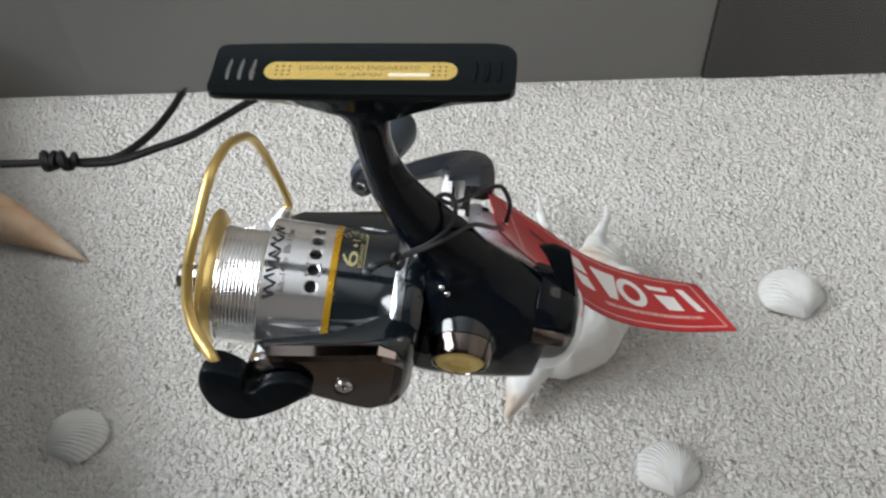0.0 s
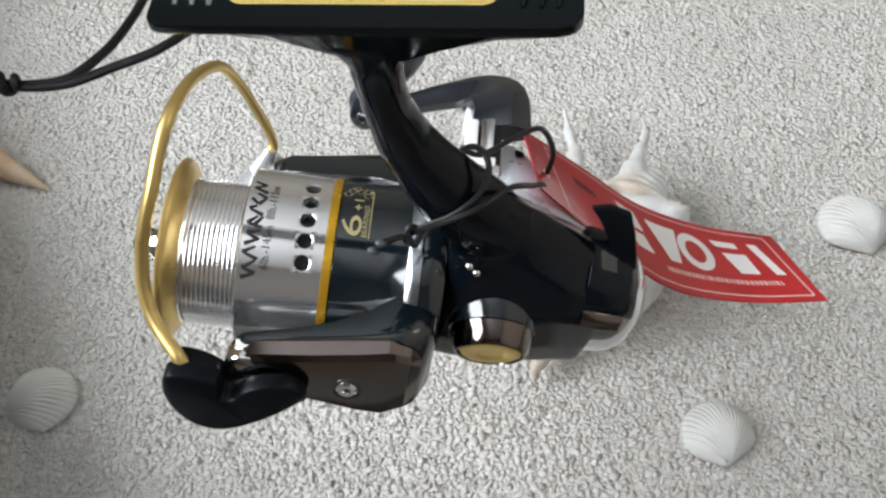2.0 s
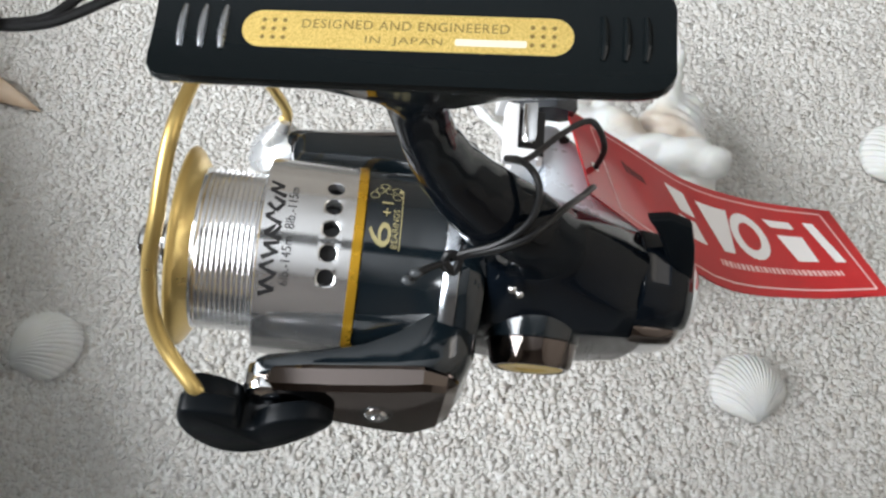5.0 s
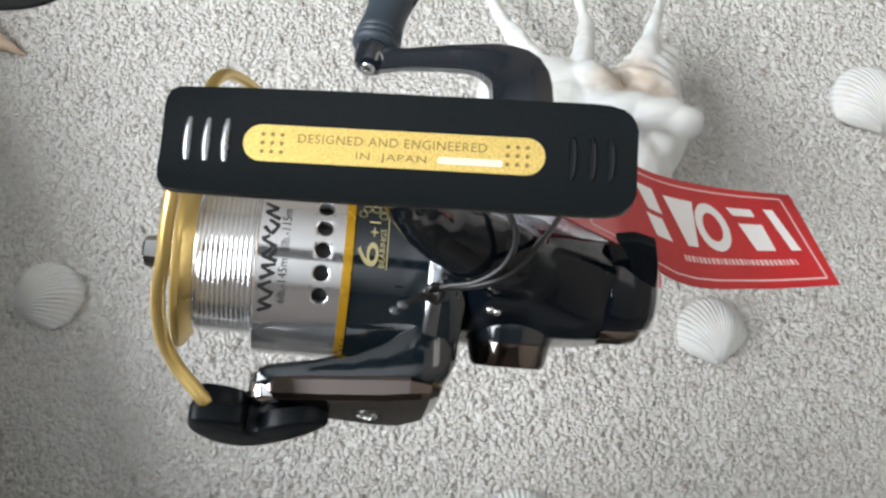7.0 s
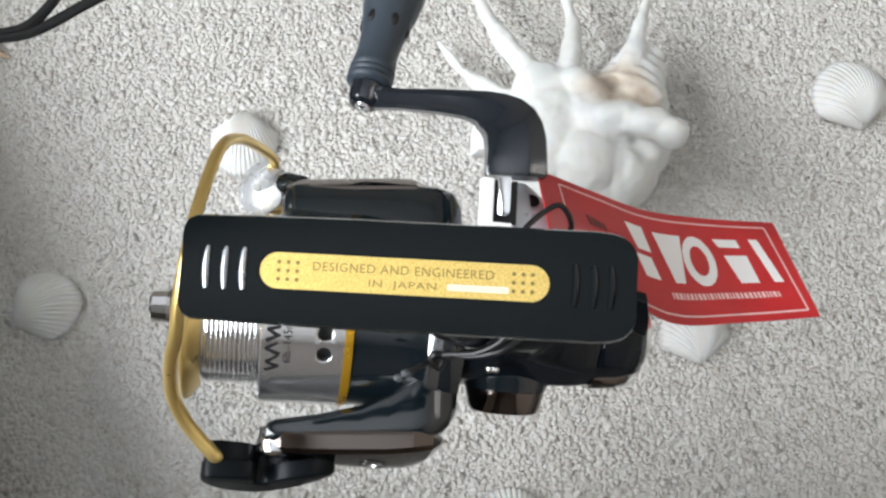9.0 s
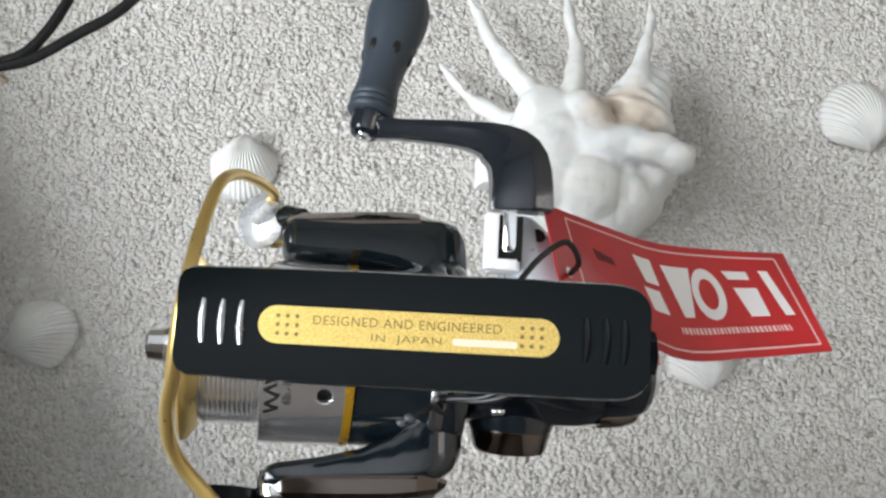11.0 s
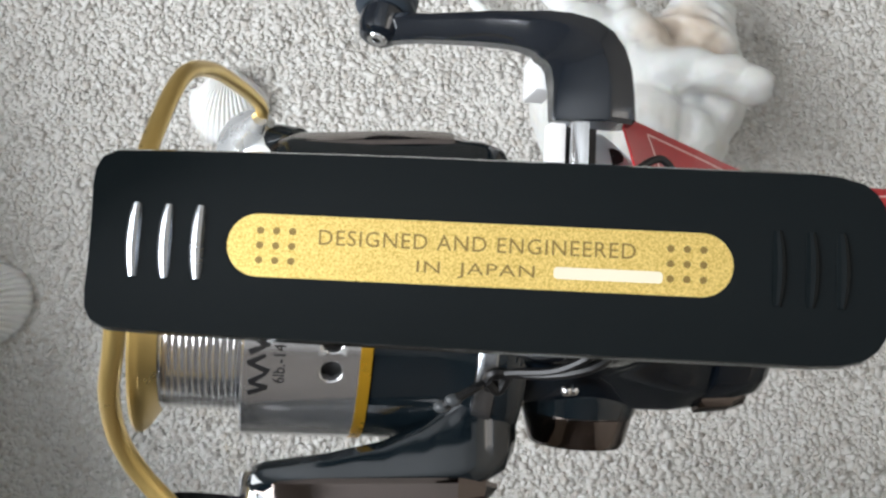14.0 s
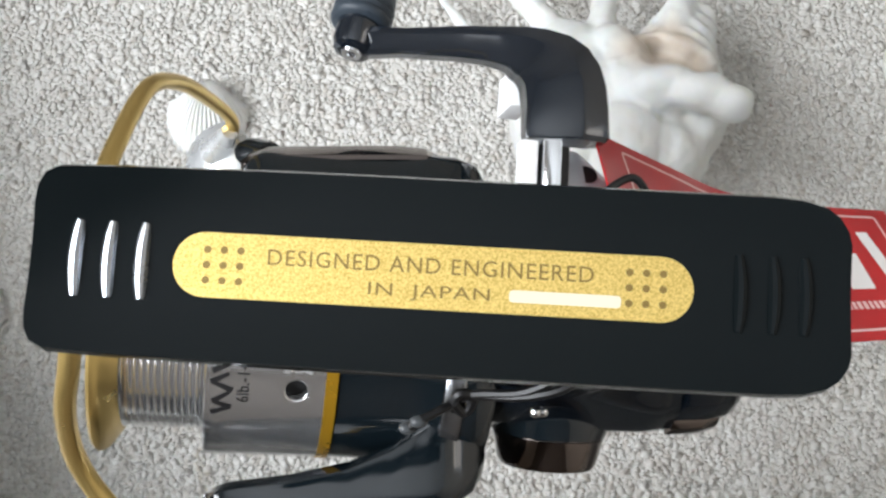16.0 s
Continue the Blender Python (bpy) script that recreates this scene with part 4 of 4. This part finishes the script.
bmesh.ops.create_icosphere(bm, subdivisions=2, radius=2.1, matrix=Matrix.Translation((28.3, 48.6, 0.8)))
part("hinge_screw", bm, chrome, crank)
knob_dir = Vector((8.0, 36.1, -10.2)).normalized()
knob_at = Vector((3.6, 58.2, -19.4))
KNOB = Matrix.Translation(knob_at) @ knob_dir.to_track_quat("Y", "Z").to_matrix().to_4x4()
part("crank_end", place_mm(lathe(bmesh.new(), [(-5.2, 0.1), (-5.3, 2.4), (-4.6, 3.6), (-3.0, 4.2), (1.0, 4.3), (1.6, 3.2)], 32, axis="y", caps=False), KNOB), crank_black, crank, "glossy black crank end with screw")
part("end_screw", place_mm(lathe(bmesh.new(), [(-5.2, 2.0), (-5.6, 1.8), (-5.6, 0.9), (-5.2, 0.8), (-5.2, 0.05)], 20, axis="y", caps=False), KNOB), chrome, crank)
grip = part("handle_grip", place_mm(lathe(bmesh.new(), [(0.6, 0.1), (0.8, 5.2), (1.6, 5.9), (2.6, 5.9), (3.0, 5.5), (3.5, 5.9), (4.3, 5.9), (4.7, 5.5), (5.2, 5.9), (6.4, 5.7), (10, 5.3), (15, 5.5), (20, 6.4), (25, 7.4), (30, 8.0), (34, 8.0), (37, 7.0), (38.4, 4.6), (38.8, 0.1)], 40, axis="y", caps=False), KNOB), rubber, crank, "blue-black rubber handle grip", sharp=50)
for k in range(6):
    bm = bmesh.new()
    bmesh.ops.create_icosphere(bm, subdivisions=2, radius=1.0, matrix=Matrix.Rotation(radians(60 * k + 15), 4, "Y") @ Matrix.Translation((0, 19.0, 6.1)) @ Matrix.Diagonal((1.1, 2.2, 0.5, 1)))
    part("grip_dimple", place_mm(bm, KNOB), hole_shade, grip)

# ---- hang tag on its string ----
tag = tagged(new("hang_tag"), "curved red card tag with white blocks tied on the reel", "tag")
tag.matrix_world = REEL


def tag_at(u, v, lift=0.0):
    """u 0..1 along the tag, v 0..1 from its near edge to its far edge."""
    near = [Vector(p) for p in ((42.0, 9.9, 27.4), (60.0, 8.4, 11.6), (77.0, 3.0, 4.5), (97.0, 4.6, -0.6), (116.5, 7.2, 0.2))]
    far = [Vector(p) for p in ((40.0, 34.7, 13.0), (56.0, 32.4, 4.4), (73.0, 30.8, -6.0), (92.0, 31.2, -13.0), (111.6, 31.9, -14.9))]
    out = []
    for row in (near, far):
        s = min(max(u, 0), 1) * 4
        i = min(int(s), 3)
        f = s - i
        q = [2 * row[0] - row[1]] + row + [2 * row[-1] - row[-2]]
        a, b, c, d = q[i:i + 4]
        out.append(0.5 * ((2 * b) + (c - a) * f + (2 * a - 5 * b + 4 * c - d) * f * f + (3 * b - a - 3 * c + d) * f ** 3))
    p = out[0].lerp(out[1], v)
    if lift:
        e = 0.01
        du = tag_at(min(u + e, 1), v) - tag_at(max(u - e, 0), v)
        dv = out[1] - out[0]
        p = p + du.cross(dv).normalized() * lift
    return p


bm = bmesh.new()
NU, NV = 32, 8
top = [[bm.verts.new(tag_at(i / NU, j / NV, 0.18)) for j in range(NV + 1)] for i in range(NU + 1)]
low = [[bm.verts.new(tag_at(i / NU, j / NV, -0.18)) for j in range(NV + 1)] for i in range(NU + 1)]
for i in range(NU):
    for j in range(NV):
        bm.faces.new((top[i][j], top[i + 1][j], top[i + 1][j + 1], top[i][j + 1]))
        bm.faces.new((low[i][j], low[i][j + 1], low[i + 1][j + 1], low[i + 1][j]))
edge = [(i, 0) for i in range(NU)] + [(NU, j) for j in range(NV)] + [(i, NV) for i in range(NU, 0, -1)] + [(0, j) for j in range(NV, 0, -1)]
for (i, j), (k, m_) in zip(edge, edge[1:] + edge[:1]):
    bm.faces.new((top[i][j], low[i][j], low[k][m_], top[k][m_]))
card = part("card", bm, red_card, tag, "red coated card")


def on_tag(lift=0.24):
    return lambda p: tag_at(p.x, p.y, lift)


def tag_quads(quads, steps=6):
    bm = bmesh.new()
    for q in quads:
        a, b, c, d = [Vector((*p, 0)) for p in q]
        prev = None
        for k in range(steps + 1):
            f = k / steps
            cur = (bm.verts.new(a.lerp(b, f)), bm.verts.new(d.lerp(c, f)))
            if prev:
                bm.faces.new((prev[0], cur[0], cur[1], prev[1]))
            prev = cur
    return bend(bm, on_tag())


# the maker's mark as five plain blocks
def strip(u0, v0, u1, v1, w):
    return ((u0 - w / 2, v0), (u1 - w / 2, v1), (u1 + w / 2, v1), (u0 + w / 2, v0))


def block(u0, u1, slant=0.03):
    return ((u0, 0.80), (u1, 0.80), (u1 + slant, 0.36), (u0 + slant, 0.36))


ring_pts = [(0.665 + 0.06 * math.cos(2 * math.pi * k / 20), 0.57 + 0.235 * math.sin(2 * math.pi * k / 20)) for k in range(21)]
ring_in = [(0.665 + 0.033 * math.cos(2 * math.pi * k / 20), 0.57 + 0.14 * math.sin(2 * math.pi * k / 20)) for k in range(21)]
marks = [
    [((0.375, 0.82), (0.455, 0.82), (0.475, 0.60), (0.415, 0.60)), ((0.40, 0.55), (0.468, 0.55), (0.49, 0.36), (0.425, 0.36))],
    [((0.50, 0.80), (0.615, 0.80), (0.587, 0.36), (0.549, 0.36))],
    [(ring_pts[k], ring_pts[k + 1], ring_in[k + 1], ring_in[k]) for k in range(20)],
    [((0.742, 0.79), (0.832, 0.79), (0.836, 0.71), (0.757, 0.71)), ((0.765, 0.63), (0.848, 0.63), (0.856, 0.36), (0.792, 0.36))],
    [block(0.876, 0.908)],
]
for quads in marks:
    part("logo_block", tag_quads(quads, 3), white_print, card, "plain white logo block")
line = []
for (a, b) in (((0.085, 0.93), (0.955, 0.93)), ((0.955, 0.93), (0.972, 0.07)), ((0.972, 0.07), (0.115, 0.07)), ((0.115, 0.07), (0.085, 0.93))):
    n = 12
    for k in range(n):
        p0 = (a[0] + (b[0] - a[0]) * k / n, a[1] + (b[1] - a[1]) * k / n)
        p1 = (a[0] + (b[0] - a[0]) * (k + 1) / n, a[1] + (b[1] - a[1]) * (k + 1) / n)
        wu, wv = (0.0, 0.008) if abs(b[0] - a[0]) > 0.1 else (0.003, 0.0)
        line.append(((p0[0] - wu, p0[1] - wv), (p1[0] - wu, p1[1] - wv), (p1[0] + wu, p1[1] + wv), (p0[0] + wu, p0[1] + wv)))
part("border_line", tag_quads(line, 1), pale_print, card, "thin pale border line")
bars = []
x = 0.52
rr = random.Random(3)
while x < 0.905:
    w = rr.choice((0.006, 0.009, 0.011))
    bars.append(((x, 0.27), (x + w, 0.27), (x + w + 0.003, 0.215), (x + 0.003, 0.215)))
    x += w + 0.005
part("small_print", tag_quads(bars, 1), pale_print, card, "row of small pale print")
part("emblem", tag_quads([strip(0.19 + 0.022 * k, 0.72 - 0.01 * k, 0.205 + 0.022 * k, 0.62, 0.018) for k in range(4)], 2), dark_red_print, card, "small dark red emblem")
# glint at the punched hole, painted as a flat white disc
bm = bmesh.new()
bmesh.ops.create_circle(bm, cap_ends=True, segments=16, radius=1.0)
part("hole_glint", bend(bm, lambda v: tag_at(0.05 + v.x * 0.013, 0.40 + v.y * 0.045, 0.22)), white_print, card, "punched hole, its glint painted white")

strings = [
    [(44.8, 19.2, 19.8), (44.9, 20.8, 25.0), (42.8, 23.4, 27.9), (40.4, 24.5, 27.9), (35.0, 20.2, 28.6), (28.6, 12.8, 32.6), (24.2, 10.5, 37.0)],
    [(43.4, 13.2, 23.6), (42.0, 11.4, 27.0), (39.8, 8.4, 30.6), (37.0, 4.8, 35.8), (33.5, 0.6, 41.0), (30.0, -3.6, 43.0), (27.2, -6.0, 42.6), (22.9, -7.3, 39.8), (18.3, -7.5, 35.6), (16.2, -7.8, 33.8)],
    [(24.2, 10.5, 37.0), (25.8, 8.4, 41.4), (27.6, 4.6, 45.2), (28.6, 0.5, 45.4), (27.2, -3.8, 43.8), (23.2, -6.6, 40.4), (18.7, -7.2, 36.4), (16.4, -7.6, 34.2)],
]
housing = BVHTree.FromObject(body, bpy.context.evaluated_depsgraph_get())


def hugging(pts, near=0.6, gap=0.6):
    """Lays the points of a string that come close to the housing onto its skin."""
    out = []
    for p in pts:
        at, normal, _, far = housing.find_nearest(p / 1000)
        inside = (p / 1000 - at).dot(normal) < 0
        out.append((at + normal * (gap / 1000)) * 1000 if inside or far * 1000 < near else p)
    return [out[0]] + [(a + b * 2 + c) / 4 for a, b, c in zip(out, out[1:], out[2:])] + [out[-1]]


for pts in strings:
    part("string", tube(bmesh.new(), hugging(smooth_path(pts, 6)), 0.62, 8), string_black, tag, "thin black elastic string")
bm = bmesh.new()
tube(bm, smooth_path([(17.6, -9.0, 32.2), (15.4, -9.2, 33.4), (15.8, -7.4, 35.2), (17.8, -7.8, 34.6), (17.0, -9.8, 33.2), (15.2, -8.6, 34.6)], 6), 0.75, 8)
part("string_knot", bm, string_black, tag)
for end in ((10.8, -11.2, 34.6), (9.6, -12.2, 33.2)):
    part("string_end", tube(bmesh.new(), smooth_path([(15.6, -8.6, 33.8), (13.2, -9.8, 34.6), end], 5), lambda f: 0.6 + 0.5 * max(0, f - 0.75), 8), string_black, tag)
    bm = bmesh.new()
    bmesh.ops.create_icosphere(bm, subdivisions=2, radius=0.95, matrix=Matrix.Translation(end) @ Matrix.Diagonal((1.3, 0.9, 0.8, 1)))
    part("string_tip", bm, string_tip, tag, "grey melted string tip")

# ---- black cord lying on the glass ----
cord = tagged(new("cord"), "black braided cord with a knot lying on the glass", "cord")
cord.location = (0, 0, GLASS_TOP)
for pts in (
    [(-230, 258, 1.6), (-190, 262, 1.6), (-160, 263, 1.6), (-133, 264.3, 1.8), (-124, 265, 2.4)],
    [(-124, 265, 2.4), (-115, 265.2, 1.8), (-104.7, 268.5, 1.6), (-96.5, 280.9, 1.6), (-92.2, 294.7, 1.6), (-90.1, 306, 1.8)],
    [(-124, 265, 2.4), (-115, 264.2, 1.8), (-104, 266.2, 1.6), (-91.8, 273.8, 1.6), (-81.1, 281.1, 1.6), (-70.7, 293.2, 1.6), (-63.6, 301.5, 1.6), (-52, 312, 1.6)],
):
    part("strand", tube(bmesh.new(), smooth_path(pts, 8), 1.45, 10), cord_black, cord, "black braided strand")
bm = bmesh.new()
pts = []
for k in range(61):
    f = k / 60
    a = f * 2 * math.pi * 3.5
    pts.append((-130.5 + 12 * f + 0.7 * math.sin(9 * f), 264.6 + (2.3 + 0.6 * math.sin(5 * f)) * math.cos(a), 2.7 + 2.0 * math.sin(a)))
tube(bm, pts, lambda f: 1.5 + 0.4 * math.sin(11 * f), 8)
part("knot", bm, cord_black, cord, "wrapped knot")
bm = bmesh.new()
for k in range(9):
    a = 2 * math.pi * k / 9
    tube(bm, [(-90.1, 305.5, 1.8), (-90 + 2.6 * math.cos(a) * 0.9, 308.2 + 2.2 * math.sin(a), 1.8 + 0.8 * math.sin(a * 2))], lambda f: 0.55 * (1 - 0.6 * f), 6)
part("frayed_end", bm, cord_black, cord)


# ---- shells on the gravel ----
def scallop(width, depth, height, ribs=22):
    """A ribbed fan shell, hinge towards -y, hollow underneath."""
    bm = bmesh.new()
    nu, nv = ribs * 4, 20
    vs = []
    for j in range(nv + 1):
        v = j / nv
        row = []
        for i in range(nu + 1):
            a = radians(-64 + 128 * i / nu)
            out = math.cos(a) ** 0.5
            wave = math.cos(ribs * 2 * math.pi * i / nu)
            r = v * out * (1 + 0.012 * wave * max(0, v - 0.9) * 10)
            s = v ** 0.86
            side = (1 - min(1, abs(a) / radians(64)) ** 2.4) ** 0.6
            dome = height * max(4 * s * (1 - s), 0) ** 0.7 * side
            rib = 0.30 * wave * min(1, v * 2.2) * (1 - 0.3 * abs(a))
            row.append(bm.verts.new((math.sin(a) * r * width / 1.22, -depth * 0.5 + math.cos(a) * r * depth, max(dome, 0.3) + rib)))
        vs.append(row)
    for a, b in zip(vs, vs[1:]):
        for i in range(nu):
            bm.faces.new((a[i], a[i + 1], b[i + 1], b[i]))
    bmesh.ops.remove_doubles(bm, verts=bm.verts, dist=0.01)
    return bm


def shell(name, x, y, turn, width, depth, height, lean=0.0, tip=0.0, z=0.6):
    me = finish(place_mm(scallop(width, depth, height), Matrix.Scale(0.001, 4)), 60)
    me.materials.append(shell_mat)
    ob = new("scallop_shell", me)
    mod = ob.modifiers.new("thick", "SOLIDIFY")
    mod.thickness, mod.offset = 0.0012, -1
    ob.matrix_world = pose(x / 1000, y / 1000, z / 1000, tip, lean, turn)
    return tagged(ob, name, "shell", "shells on the gravel")


shell("white ribbed scallop shell lying on pale gravel", 163, 290, 14, 27, 26, 10)
shell("white ribbed scallop shell tilted on pale gravel", 95, 201, 8, 22, 21, 9.5)
shell("white ribbed scallop shell lying in the gravel", -128, 213, -58, 22, 22, 9)
shell("white ribbed scallop shell beside the bail", -63, 272, 176, 24, 26, 9)
shell("white ribbed scallop shell lying on pale gravel", 28, 138, 0, 22, 21, 8)


# conch with long spines
def conch():
    """A spider conch: a humped body, a drawn-out tip and finger-like spines, one skin."""
    bm = bmesh.new()
    def lump(at, radii, turn=0):
        bmesh.ops.create_icosphere(bm, subdivisions=4, radius=1, matrix=Matrix.Translation(at) @ Matrix.Rotation(radians(turn), 4, "Z") @ Matrix.Diagonal((*radii, 1)))
    for at, radii, turn in (((45, 266, 19), (19, 26, 19), -8), ((43, 280, 28), (12, 10, 8), 0), ((48, 270, 31), (9, 8, 6), 0), ((55, 279, 31), (10, 7, 7), -25), ((57, 268, 33), (8, 12, 7), 0), ((67, 272, 24), (12, 10, 9), 0), ((55, 254, 27), (12, 14, 13), 0),
                            ((66, 252, 18), (16, 14, 18), 20), ((77, 262, 20), (10, 12, 17), 0), ((58, 243, 18), (11, 9, 14), 0),
                            ((66, 265, 37), (12, 6.5, 8), -12), ((74, 261, 42), (9, 6, 7), -15), ((80.5, 257, 44), (5.6, 5, 6), 0)):
        lump(at, radii, turn)
    # spire: whorls that shrink towards the end
    for k in range(5):
        f = k / 4
        lump((74 + 8 * f, 281 + 17 * f, 22 - 2 * f), (14 - 7 * f, 4.2 - 1.4 * f, 13 - 7 * f), -24)
    for pts, r, end in (
        ([(50, 246, 20), (44, 236, 15), (39, 227, 10), (35.5, 219, 6)], 12.0, 0.88),
        ([(42, 274, 25), (38, 288, 27), (31, 300, 24), (25, 316, 18), (19, 336, 11)], 6.6, 0.84),
        ([(47, 274, 28), (52, 289, 28), (55, 302, 25), (55, 320, 18), (54.7, 342, 12)], 6.2, 0.84),
        ([(70, 282, 27), (75, 294, 27), (80, 308, 23), (84, 321, 18), (86, 336, 13)], 5.6, 0.86),
        ([(44, 274, 20), (30, 284, 15), (18, 295, 10), (8, 310, 7)], 5.6, 0.84),
    ):
        tube(bm, smooth_path(pts, 6), lambda f, r=r, end=end: r * (1 - end * f ** 0.7) + 0.3, 16)
    me = finish(place_mm(bm, Matrix.Scale(0.001, 4)), 180)
    me.materials.append(conch_mat)
    ob = new("conch_shell", me)
    re = ob.modifiers.new("skin", "REMESH")
    re.mode, re.voxel_size, re.use_smooth_shade = "VOXEL", 0.0009, True
    sm = ob.modifiers.new("soft", "SMOOTH")
    sm.iterations, sm.factor = 7, 0.5
    lumps = bpy.data.textures.new("shell_lumps", "CLOUDS")
    lumps.noise_scale, lumps.noise_depth = 0.011, 5
    dm = ob.modifiers.new("worn", "DISPLACE")
    dm.texture, dm.strength, dm.mid_level, dm.texture_coords = lumps, 0.0036, 0.5, "GLOBAL"
    return tagged(ob, "large white spider conch with long spines and tan stains", "shell", "shells on the gravel")


conch()


def whelk():
    bm = bmesh.new()
    tube(bm, smooth_path([(-149, 306, 1.5), (-160, 311, 4), (-172, 316, 7), (-185, 322, 9), (-198, 328, 10), (-208, 333, 8)], 6), lambda f: 0.6 + 13.5 * min(f, 0.85) ** 0.95 * (1 - 0.5 * max(0, f - 0.85) / 0.15), 28, flat=0.75)
    for k in range(3):
        tube(bm, smooth_path([(-196 + 9 * k, 318 - 3 * k, 12 - 3 * k), (-192 + 9 * k, 327 - 3 * k, 17 - 4 * k), (-199 + 9 * k, 338 - 5 * k, 11 - 3 * k)], 5), 2.6 - 0.7 * k, 12)
    me = finish(place_mm(bm, Matrix.Scale(0.001, 4)), 180)
    me.materials.append(tan_mat)
    ob = new("whelk_shell", me)
    re = ob.modifiers.new("skin", "REMESH")
    re.mode, re.voxel_size, re.use_smooth_shade = "VOXEL", 0.0011, True
    sm = ob.modifiers.new("soft", "SMOOTH")
    sm.iterations, sm.factor = 8, 0.5
    return tagged(ob, "tan and cream whelk shell with a pointed tip", "shell", "shells on the gravel")


whelk()
